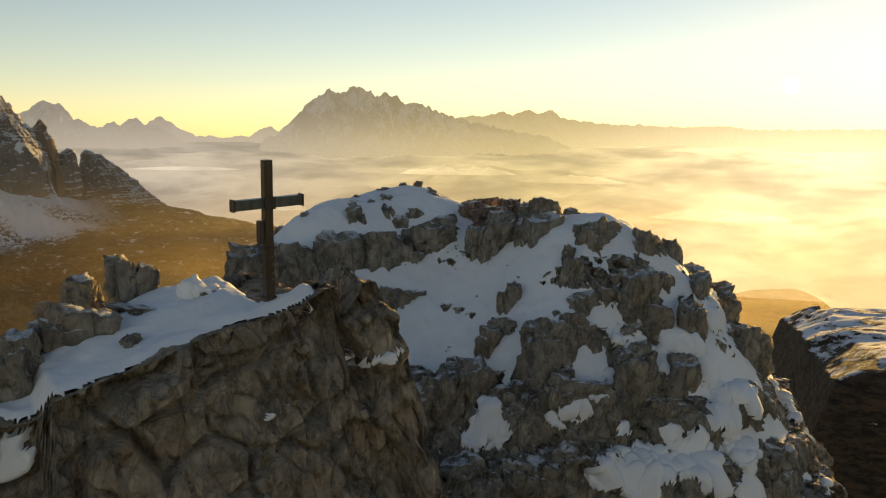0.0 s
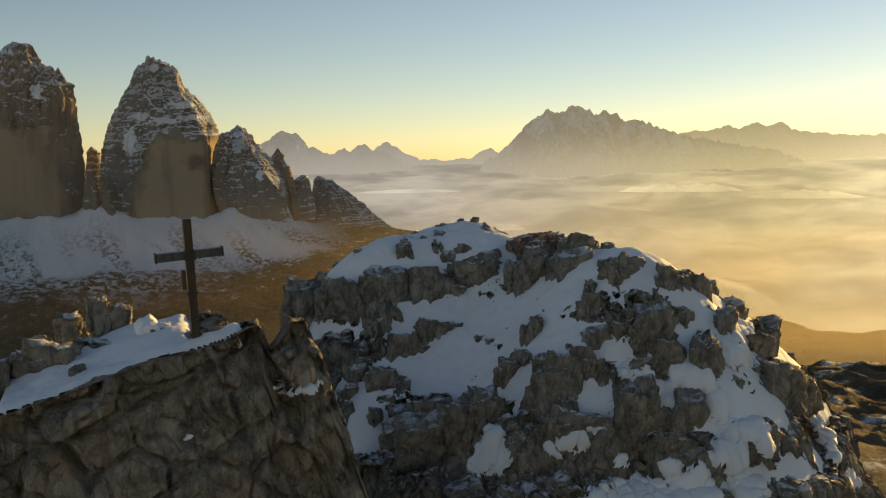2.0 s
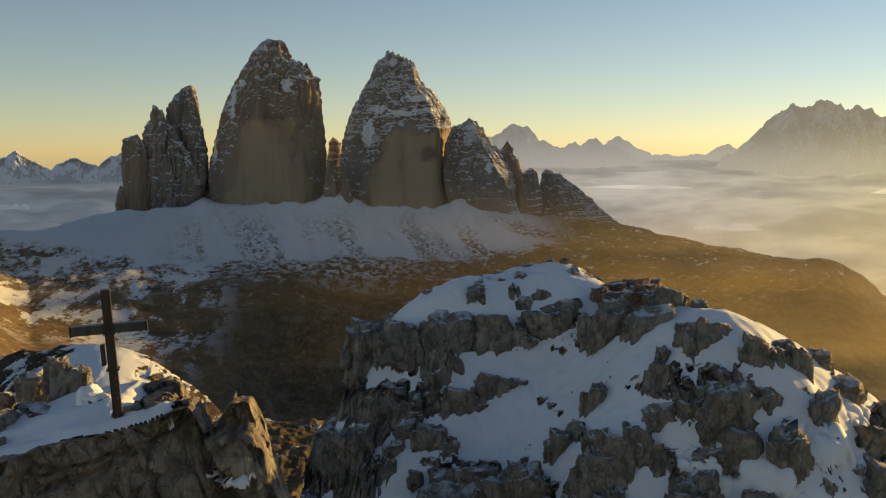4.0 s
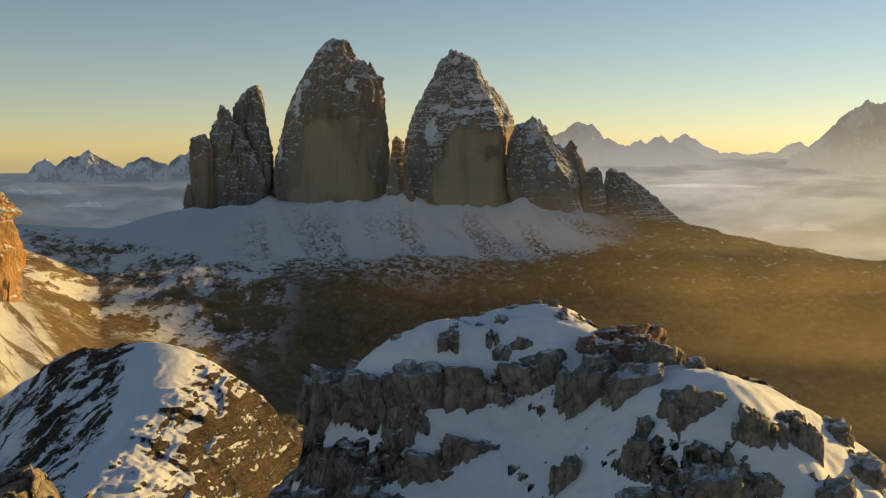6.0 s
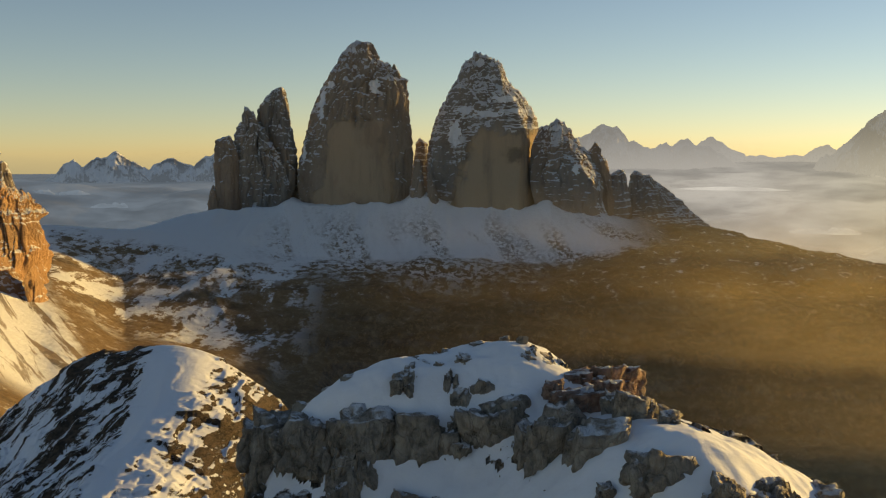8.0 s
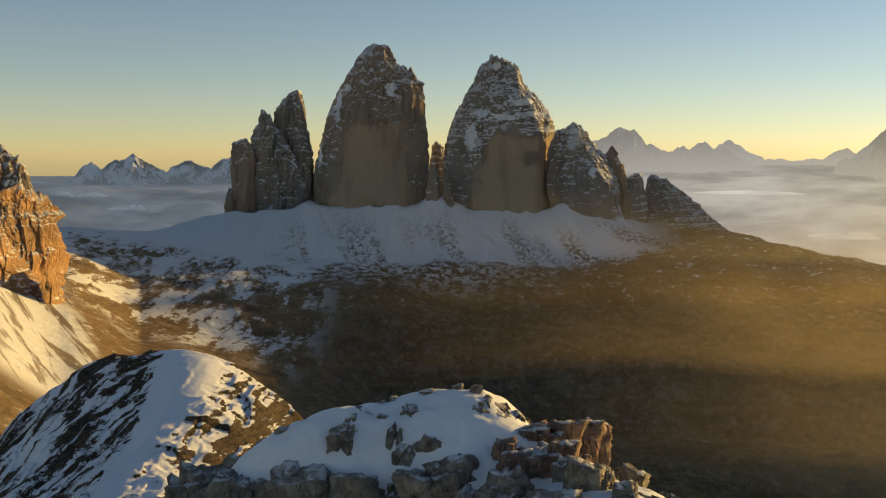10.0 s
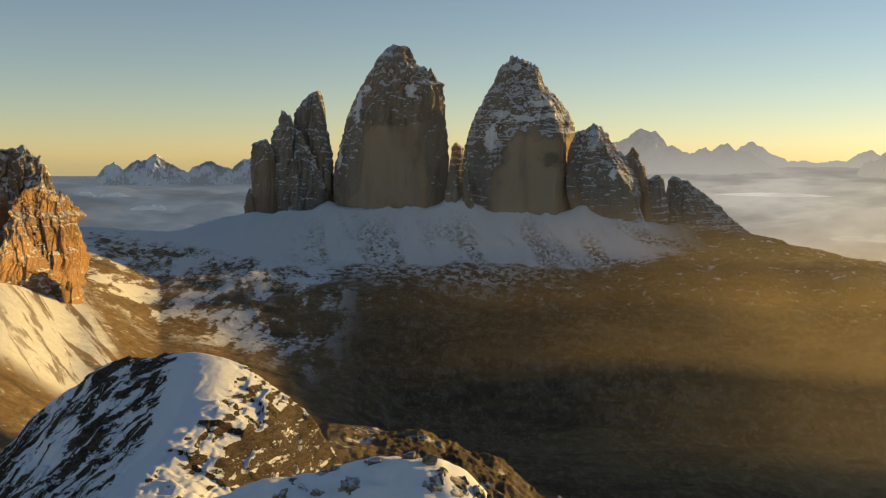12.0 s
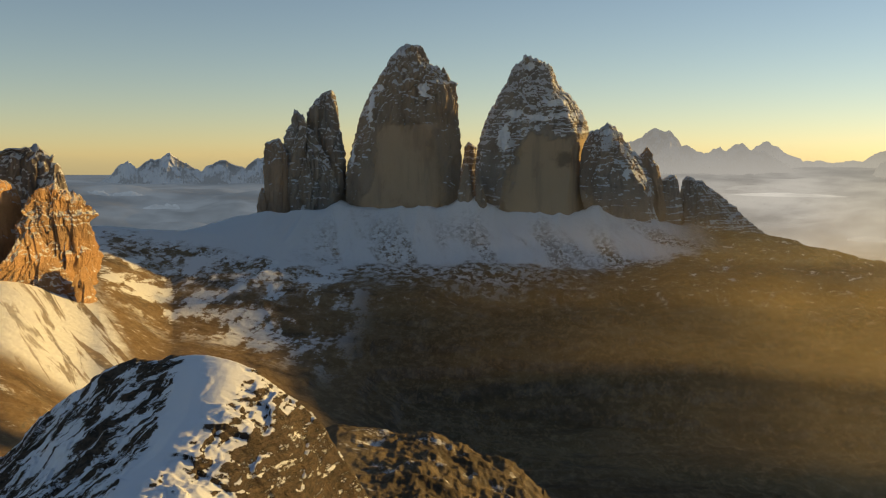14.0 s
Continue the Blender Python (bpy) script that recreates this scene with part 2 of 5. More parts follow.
def tower_rock(name, low=(0.27, 0.19, 0.125), high=(0.20, 0.165, 0.14), snowy=0.5, wall=None, dark_spot=None):
    """Distant dolomite: grey layered rock with snow on its ledges, and one smooth ochre wall.
    wall: bottom, top, left edge at both, right edge at both; dark_spot: x, z and reach of a darker patch."""
    k = Nodes(name)
    pos = k.geo.outputs["Position"]
    x, z = k.axis(pos, 0), k.axis(pos, 2)
    col = high
    bare = 0.0
    if wall is not None:
        z0, z1, l0, l1, r0, r1 = wall
        wob = k.math("MULTIPLY", k.math("SUBTRACT", k.noise(0.013, 8, 0.66), 0.5), 150.0)
        up = k.math("DIVIDE", k.math("SUBTRACT", z, z0), z1 - z0)
        left = k.math("SUBTRACT", k.math("ADD", x, wob), k.math("ADD", l0, k.math("MULTIPLY", up, l1 - l0)))
        right = k.math("SUBTRACT", k.math("ADD", r0, k.math("MULTIPLY", up, r1 - r0)), k.math("ADD", x, wob))
        over = k.math("SUBTRACT", z1, k.math("ADD", z, wob))
        inner = k.math("MINIMUM", k.math("MINIMUM", left, right), over)
        bare = k.span(inner, -7.0, 14.0)
        col = k.mix(bare, high, low)
    else:
        col = k.mix(k.span(k.noise(0.01, 5, 0.6), 0.42, 0.58), high, low)
    col = k.mix(k.math("MULTIPLY", k.span(k.noise(0.012, 6, 0.6, (1, 1, 0.5)), 0.50, 0.62), 0.40), col, (0.21, 0.14, 0.095))
    col = k.mix(k.math("MULTIPLY", k.span(k.noise(0.022, 6, 0.65, (1, 1, 0.12)), 0.46, 0.68), 0.42), col, tuple(c * 0.52 for c in high))
    col = k.mix(k.math("MULTIPLY", k.span(k.noise(0.03, 5, 0.6, (1, 1, 0.2)), 0.52, 0.68), 0.3), col, (0.38, 0.27, 0.17))
    if dark_spot is not None:
        u = k.math("DIVIDE", k.math("SUBTRACT", x, dark_spot[0]), dark_spot[2])
        v = k.math("DIVIDE", k.math("SUBTRACT", z, dark_spot[1]), dark_spot[2] * 0.8)
        away = k.math("ADD", k.math("SQRT", k.math("ADD", k.math("MULTIPLY", u, u), k.math("MULTIPLY", v, v))), k.math("MULTIPLY", k.math("SUBTRACT", k.noise(0.04, 6, 0.65), 0.5), 2.2))
        col = k.mix(k.span(away, 1.5, 0.5, 0.0, 0.62), col, (0.10, 0.075, 0.055))
    streak = k.noise(0.034, 8, 0.66, (0.45, 0.45, 2.4), 0.35)
    gullies = k.noise(0.016, 6, 0.60, (1, 1, 0.30))
    grit = k.noise(0.12, 6, 0.7, (0.7, 0.7, 1.6))
    ledge = k.span(k.up(), 0.16, 0.55)
    amount = k.math("ADD", k.math("MULTIPLY", ledge, 0.42), k.math("ADD", k.math("MULTIPLY", streak, 0.80), k.math("ADD", k.math("MULTIPLY", gullies, 0.55), k.math("MULTIPLY", grit, 0.28))))
    amount = k.math("SUBTRACT", amount, k.math("MULTIPLY", bare, 0.60))
    col = k.mix(k.span(amount, 1.10 - 0.24 * snowy, 1.17 - 0.24 * snowy, 0.0, 0.85), col, (0.66, 0.67, 0.70))
    h = k.math("ADD", k.noise(0.07, 9, 0.75, (1, 1, 0.7)), k.math("MULTIPLY", k.cracks(0.05, (1, 1, 0.35)), 0.4))
    h = k.math("MULTIPLY", h, k.math("SUBTRACT", 1.0, k.math("MULTIPLY", bare, 0.75)))
    return k.finish(col, 0.95, k.bump(h, 1.0, 8.0))


def valley_ground():
    """Snow above, thinning to rubble, brown grass and dark rock towards the valley."""
    k = Nodes("mountain_ground")
    pos = k.geo.outputs["Position"]
    x, y, z = (k.axis(pos, a) for a in (0, 1, 2))
    n1 = k.noise(0.004, 6, 0.6)
    n2 = k.noise(0.03, 8, 0.72)
    n3 = k.noise(0.010, 7, 0.65, (1, 0.4, 1))
    earth = k.mix(k.span(n1, 0.35, 0.65), (0.082, 0.057, 0.026), (0.172, 0.120, 0.056))
    earth = k.mix(k.span(n2, 0.45, 0.72), earth, (0.20, 0.155, 0.095))
    # brown grass in the west, its colour lifted in place of sunlight
    lit_meadow = k.mix(k.span(n2, 0.4, 0.7), (0.20, 0.125, 0.055), (0.30, 0.20, 0.10))
    earth = k.mix(k.span(k.math("ADD", x, k.math("MULTIPLY", n1, 200.0)), -60.0, -330.0), earth, lit_meadow)
    steep = k.span(k.up(), 0.88, 0.70)
    earth = k.mix(steep, earth, k.mix(k.span(n2, 0.35, 0.65), (0.075, 0.058, 0.040), (0.19, 0.155, 0.115)))
    n6 = k.noise(0.085, 9, 0.78, (1, 0.5, 1))
    earth = k.mix(k.span(n6, 0.36, 0.64, 0.0, 0.5), earth, k.mix(k.span(n6, 0.50, 0.56), (0.045, 0.032, 0.018), (0.26, 0.185, 0.10)))
    earth = k.mix(k.span(k.noise(0.0085, 7, 0.68, (0.7, 1.4, 1)), 0.50, 0.64, 0.0, 0.65), earth, (0.055, 0.040, 0.024))
    n5 = k.noise(0.06, 8, 0.75, (1, 1, 3.0))
    wob = k.math("ADD", k.math("MULTIPLY", k.math("SUBTRACT", n3, 0.5), 300.0), k.math("MULTIPLY", k.math("SUBTRACT", n2, 0.5), 220.0))
    edge = k.math("ADD", y, wob)
    low = k.span(x, -520.0, -330.0, 2150.0, 2335.0)
    reach = k.math("SUBTRACT", edge, low)
    cover = k.span(reach, -25.0, 45.0)
    stones = k.span(k.math("ADD", k.math("MULTIPLY", k.noise(0.10, 7, 0.72, (1, 0.6, 1)), 0.7), k.math("MULTIPLY", n2, 0.3)), 0.46, 0.53)
    fan = k.span(k.turned(-66, 110.0, 560.0, 1.0, 4, 0.5), 0.44, 0.56)
    bare = k.math("MULTIPLY", k.math("MULTIPLY", fan, stones), k.span(edge, 2640.0, 2420.0, 0.0, 0.95))
    bare = k.math("MULTIPLY", bare, k.span(x, -560.0, -430.0))
    cover = k.math("MULTIPLY", cover, k.math("SUBTRACT", 1.0, bare))
    mottle = k.math("MULTIPLY", k.span(k.noise(0.055, 8, 0.72, (1, 0.5, 1)), 0.48, 0.55), k.span(reach, -330.0, -20.0, 0.0, 0.85))
    cover = k.math("MAXIMUM", cover, k.math("MULTIPLY", mottle, k.span(x, 280.0, -120.0)))
    meadow_snow = k.span(k.math("ADD", k.math("MULTIPLY", k.noise(0.020, 8, 0.68, (1, 0.4, 1)), 0.75), k.math("MULTIPLY", n5, 0.25)), 0.49, 0.54)
    meadow_snow = k.math("MULTIPLY", meadow_snow, k.math("MULTIPLY", k.span(x, -260.0, -420.0), k.span(edge, 1560.0, 1760.0)))
    cover = k.math("MAXIMUM", cover, meadow_snow)
    slope = k.math("ADD", k.math("ADD", x, k.math("MULTIPLY", y, 0.61)), k.math("MULTIPLY", wob, 0.35))
    west = k.span(slope, 285.0, 235.0)
    brown = k.math("MULTIPLY", k.span(k.turned(-52, 26.0, 230.0, 1.0, 7, 0.62), 0.53, 0.60), 0.9)
    brown = k.math("MULTIPLY", brown, k.span(slope, -40.0, 230.0, 0.35, 1.0))
    cover = k.math("MAXIMUM", cover, k.math("MULTIPLY", west, k.math("SUBTRACT", 1.0, brown)))
    cover = k.math("MULTIPLY", cover, k.math("MULTIPLY", k.span(x, 560.0, 330.0), k.span(y, 1000.0, 1100.0)))
    patch = k.math("MULTIPLY", k.span(n2, 0.57, 0.65), k.math("MULTIPLY", k.span(z, -345.0, -250.0), 0.8))
    col = k.mix(k.math("MAXIMUM", cover, patch), earth, (0.76, 0.75, 0.73))
    relief = k.math("ADD", k.noise(0.05, 9, 0.72), k.math("MULTIPLY", n5, 0.6))
    return k.finish(col, 0.95, k.bump(relief, 0.6, 5.0))


GROUND = valley_ground()


def hill_rock(name, unit=1.0, more=0.0, crest=False):
    """Snow with broken bands of brown rock where the ground is steep."""
    k = Nodes(name)
    n1 = k.noise(0.05 / unit, 8, 0.66, (0.6, 0.6, 3.0), 0.4)
    n2 = k.noise(0.20 / unit, 9, 0.76, (0.8, 0.8, 2.4))
    rock = k.mix(k.span(n2, 0.35, 0.65), (0.034, 0.027, 0.021), (0.140, 0.098, 0.064))
    bare = k.math("ADD", k.span(k.up(), 0.93, 0.66, 0.0, 0.62), k.math("ADD", k.math("MULTIPLY", k.math("SUBTRACT", n1, 0.5), 1.7), k.math("MULTIPLY", k.math("SUBTRACT", n2, 0.5), 1.6)))
    bare = k.math("ADD", bare, more)
    if crest:
        pos = k.geo.outputs["Position"]
        x, y = k.axis(pos, 0), k.axis(pos, 1)
        wob = k.math("MULTIPLY", k.math("SUBTRACT", n1, 0.5), 14.0)
        side = k.math("ADD", k.math("ADD", x, 166.0), k.math("ADD", wob, k.math("MULTIPLY", k.math("MINIMUM", k.math("SUBTRACT", y, 532.0), 0.0), 0.06)))
        reach = k.span(y, 430.0, 515.0, 4.0, 27.0)
        clean = k.math("MULTIPLY", k.span(k.math("SUBTRACT", side, reach), 3.0, -7.0), k.span(side, -9.0, -3.0))
        band = k.turned(216, 13.0, 27.0, 1.0, 9, 0.74)
        left = k.span(side, -3.0, -10.0)
        bare = k.math("ADD", k.math("MULTIPLY", bare, k.math("SUBTRACT", 1.0, left)), k.math("MULTIPLY", left, k.math("ADD", k.span(band, 0.41, 0.58), k.math("MULTIPLY", k.math("SUBTRACT", n2, 0.5), 2.0))))
        bare = k.math("SUBTRACT", bare, clean)
    col = k.mix(k.span(bare, 0.46, 0.54), (0.80, 0.81, 0.84), rock)
    h = k.math("MULTIPLY", n2, k.span(bare, 0.40, 0.60, 0.08, 1.0))
    return k.finish(col, 0.92, k.bump(h, 0.9, 3.5 * unit))



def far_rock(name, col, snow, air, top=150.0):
    """A far range with haze painted on as glow; air grows towards its foot."""
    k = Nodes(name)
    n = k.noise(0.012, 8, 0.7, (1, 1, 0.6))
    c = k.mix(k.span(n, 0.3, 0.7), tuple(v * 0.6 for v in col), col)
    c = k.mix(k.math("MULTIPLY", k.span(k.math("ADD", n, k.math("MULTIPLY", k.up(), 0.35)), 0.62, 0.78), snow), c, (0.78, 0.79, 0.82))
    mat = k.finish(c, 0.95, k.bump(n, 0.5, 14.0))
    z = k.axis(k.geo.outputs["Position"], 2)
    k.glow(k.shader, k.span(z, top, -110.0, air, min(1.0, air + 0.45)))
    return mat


# third number: share of painted haze glow in each range
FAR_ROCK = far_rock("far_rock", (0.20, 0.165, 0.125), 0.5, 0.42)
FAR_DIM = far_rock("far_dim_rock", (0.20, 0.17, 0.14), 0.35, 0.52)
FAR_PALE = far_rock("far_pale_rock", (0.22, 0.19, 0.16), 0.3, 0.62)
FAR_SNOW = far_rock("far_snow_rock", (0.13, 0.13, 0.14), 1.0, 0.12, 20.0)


def cloud_mat(name, lo=0.25, hi=0.9, shine=1.0):
    """Cloud tops: mostly painted glow, the rest scatters light back and through."""
    k = Nodes(name)
    d = k.n.new("ShaderNodeBsdfDiffuse")
    t = k.n.new("ShaderNodeBsdfTranslucent")
    n = k.noise(0.006, 6, 0.55, (1, 1, 2.0))
    col = k.mix(k.span(n, 0.3, 0.7), (0.80, 0.80, 0.82), (0.92, 0.91, 0.90))
    for s in (d, t):
        k.l.new(col, s.inputs[0])
    m = k.n.new("ShaderNodeMixShader")
    m.inputs[0].default_value = 0.5
    k.l.new(d.outputs[0], m.inputs[1])
    k.l.new(t.outputs[0], m.inputs[2])
    k.glow(m.outputs[0], k.span(k.noise(0.0011, 3, 0.5, (1, 1, 5.0)), 0.34, 0.66, lo, hi), k.span(k.math("ADD", k.math("MULTIPLY", k.noise(0.0022, 5, 0.55, (1, 1, 4.0)), 0.7), k.math("MULTIPLY", k.noise(0.0075, 5, 0.55, (1, 1, 3.0)), 0.3)), 0.36, 0.64, 0.66 * shine, 1.16 * shine))
    return k.mat


CLOUD = cloud_mat("cloud_top", 0.80, 1.0)
# shine lifts the banks' emission in place of sunlight on them
CLOUD_BANK = cloud_mat("cloud_bank_top", 0.8, 1.0, 1.35)


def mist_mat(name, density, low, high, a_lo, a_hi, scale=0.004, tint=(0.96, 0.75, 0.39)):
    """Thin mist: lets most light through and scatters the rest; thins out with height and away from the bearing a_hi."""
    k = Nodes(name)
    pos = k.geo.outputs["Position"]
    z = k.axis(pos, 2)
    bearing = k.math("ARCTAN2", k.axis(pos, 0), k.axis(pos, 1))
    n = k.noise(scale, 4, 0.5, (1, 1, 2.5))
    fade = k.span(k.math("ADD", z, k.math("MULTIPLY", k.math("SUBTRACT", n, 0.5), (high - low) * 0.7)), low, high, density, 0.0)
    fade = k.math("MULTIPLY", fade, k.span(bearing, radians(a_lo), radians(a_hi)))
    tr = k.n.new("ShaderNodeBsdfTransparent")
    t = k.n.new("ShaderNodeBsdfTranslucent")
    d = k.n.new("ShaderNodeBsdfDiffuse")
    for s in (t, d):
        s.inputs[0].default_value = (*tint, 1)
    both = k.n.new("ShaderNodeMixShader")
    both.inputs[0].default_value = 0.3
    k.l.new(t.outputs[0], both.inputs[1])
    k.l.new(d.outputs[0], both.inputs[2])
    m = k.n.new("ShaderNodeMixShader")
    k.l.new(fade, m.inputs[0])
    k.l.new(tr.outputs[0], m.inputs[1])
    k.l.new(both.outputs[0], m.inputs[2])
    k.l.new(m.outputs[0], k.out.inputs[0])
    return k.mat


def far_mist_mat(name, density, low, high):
    """Glowing film, painted haze over the far cloud sea: clear above, thick below."""
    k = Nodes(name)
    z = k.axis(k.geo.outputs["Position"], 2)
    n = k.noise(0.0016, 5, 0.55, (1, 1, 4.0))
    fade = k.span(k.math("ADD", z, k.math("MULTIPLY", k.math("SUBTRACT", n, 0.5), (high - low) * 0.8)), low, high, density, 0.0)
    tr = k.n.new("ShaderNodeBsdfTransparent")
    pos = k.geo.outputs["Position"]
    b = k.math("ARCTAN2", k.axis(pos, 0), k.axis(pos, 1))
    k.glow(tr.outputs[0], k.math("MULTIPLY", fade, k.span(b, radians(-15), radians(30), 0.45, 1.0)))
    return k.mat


# ---- the land: one sheet of ground from the summit to the horizon ----
REACH = np.array([60, 150, 300, 500, 700, 900, 1200, 1500, 1700, 1850, 2100, 2400, 2640, 2800, 3100, 4950.0])
SECTIONS = {}


def section(az, *heights):
    """Heights of the ground along one bearing from the summit, at the distances in REACH."""
    SECTIONS[az] = np.array(heights, float)


section(-180, -50, -90, -150, -240, -320, -380, -450, -480, -480, -480, -480, -480, -480, -480, -480, -480)
section(-90, -50, -90, -140, -180, -200, -220, -230, -200, -150, -120, -60, -60, -80, -100, -300, -500)
section(-40, -50, -80, -130, -195, -130, -100, -78, -60, -50, -40, -20, -60, -80, -150, -400, -600)
section(-34, -50, -80, -130, -200, -180, -160, -142, -125, -108, -92, -60, -70, -100, -200, -400, -600)
section(-29, -50, -80, -130, -200, -225, -225, -212, -192, -178, -165, -140, -140, -160, -300, -450, -600)
section(-24, -50, -80, -130, -205, -245, -268, -272, -260, -240, -222, -195, -156, -200, -350, -450, -600)
section(-20, -50, -80, -130, -210, -245, -275, -295, -305, -305, -300, -258, -170, -195, -350, -450, -600)
section(-15, -50, -80, -130, -210, -250, -275, -310, -330, -334, -326, -255, -195, -140, -170, -400, -600)
section(-12.6, -50, -80, -130, -205, -240, -256, -335, -360, -355, -331, -265, -222, -140, -150, -400, -600)
section(-10, -50, -80, -130, -200, -232, -240, -365, -390, -375, -336, -276, -250, -140, -130, -400, -600)
section(-5, -50, -80, -130, -205, -240, -256, -420, -460, -443, -356, -275, -255, -128, -120, -400, -600)
section(0, -50, -85, -140, -215, -262, -278, -470, -480, -465, -356, -288, -258, -135, -125, -400, -600)
section(5, -50, -90, -150, -245, -305, -336, -480, -485, -470, -365, -292, -262, -145, -140, -400, -600)
section(10, -50, -95, -160, -255, -345, -430, -480, -490, -475, -390, -285, -228, -172, -180, -420, -600)
section(14, -50, -95, -160, -255, -345, -430, -490, -490, -480, -400, -300, -215, -180, -250, -450, -600)
section(20, -50, -95, -160, -255, -340, -420, -490, -490, -460, -400, -310, -232, -250, -300, -460, -600)
section(26, -50, -95, -160, -255, -330, -400, -480, -490, -460, -410, -320, -250, -270, -330, -460, -600)
section(32, -50, -95, -150, -230, -260, -340, -450, -480, -480, -470, -440, -430, -430, -440, -480, -600)
section(38, -50, -90, -140, -140, -152, -240, -400, -470, -480, -480, -470, -470, -470, -480, -500, -600)
section(43, -45, -80, -130, -140, -148, -230, -400, -470, -480, -480, -470, -470, -470, -480, -500, -600)
section(55, -45, -80, -140, -220, -270, -330, -420, -470, -480, -480, -470, -470, -470, -480, -500, -600)
section(100, -45, -80, -140, -220, -300, -360, -440, -480, -480, -480, -480, -480, -480, -480, -500, -600)
section(180, -50, -90, -150, -240, -320, -380, -450, -480, -480, -480, -480, -480, -480, -480, -480, -480)


def ground_height(az, d):
    keys = np.array(sorted(SECTIONS))
    table = np.array([SECTIONS[k] for k in keys])
    i = np.clip(np.searchsorted(keys, az) - 1, 0, len(keys) - 2)
    t = (az - keys[i]) / (keys[i + 1] - keys[i])
    t = t * t * (3 - 2 * t) * 0.5 + t * 0.5
    j = np.clip(np.searchsorted(REACH, d) - 1, 0, len(REACH) - 2)
    s = np.clip((d - REACH[j]) / (REACH[j + 1] - REACH[j]), 0, 1)
    lo = table[i, j] * (1 - s) + table[i, j + 1] * s
    hi = table[i + 1, j] * (1 - s) + table[i + 1, j + 1] * s
    base = lo * (1 - t) + hi * t
    x, y = d * np.sin(np.radians(az)), d * np.cos(np.radians(az))
    rough = smooth(80, 700, d)
    apron = smooth(2300, 2450, d) * smooth(-17, -13, az) * smooth(16, 11, az)
    calm = 1 - 0.75 * smooth(-4, -11, az) * smooth(-40, -34, az)
    base = base + (1 - 0.75 * apron) * calm * rough * (22 * smooth(700, 1500, d) * fbm(x / 330, y / 330, 0, 11, 5) + 6 * ridged(x / 130, y / 130, 0, 21, 5) + 5 * ridged(x / 42, y / 42, 0, 25, 5) + smooth(1150, 950, d) * (5.5 * ridged(x / 24, y / 24, 0, 27, 5) + 2.6 * (blocks(x / 9, y / 9, base / 9, 29)[0] - 0.5)))
    scarp = smooth(1300, 1700, d) * smooth(2300, 2050, d) * smooth(-22, -12, az)
    u = (base + 14 * fbm(x / 120, y / 120, 0, 45, 3)) / 34
    k = np.floor(u)
    base = base + scarp * 0.35 * ((k + smooth(0.25, 0.75, u - k)) * 34 - u * 34)
    base = base + scarp * 4 * ridged(x / 60 + 2 * fbm(x / 200, y / 200, 0, 49, 2), y / 160, 0, 43, 5)
    for a, up in ((-10.3, 16), (-3.0, 20), (-2.0, 14), (4.75, 26)):
        base = base + up * np.exp(-((az - a) / 0.75) ** 2) * smooth(2440, 2660, d) * smooth(2900, 2700, d)
    gully = apron * 15 * (ridged(x / 90, y / 800, 0, 47, 4) - 0.3)
    base = base + gully
    return base - 8 * rough


def bearings():
    return np.concatenate([np.arange(-180, -42, 3.0), np.arange(-42, -34, 0.5), np.arange(-34, 30, 0.085), np.arange(30, 60, 0.4), np.arange(60, 180.1, 3.0)])


def build_ground():
    az = bearings()
    d = np.concatenate([np.geomspace(0.02, 40, 9, endpoint=False), np.geomspace(40, 450, 40, endpoint=False), np.linspace(450, 1000, 170, endpoint=False), np.linspace(1000, 2800, 380, endpoint=False), np.geomspace(2800, 4950, 40)])
    A, D = np.meshgrid(az, d, indexing="ij")
    Z = ground_height(A, D)
    P = np.stack([D * np.sin(np.radians(A)), D * np.cos(np.radians(A)), Z], -1)
    ob = new("ground", sheet("ground", P, GROUND, flip=True))
    tagged(ob, "brown alpine valley with scree, thin grass and snow", "ground", kind="structure")


build_ground()


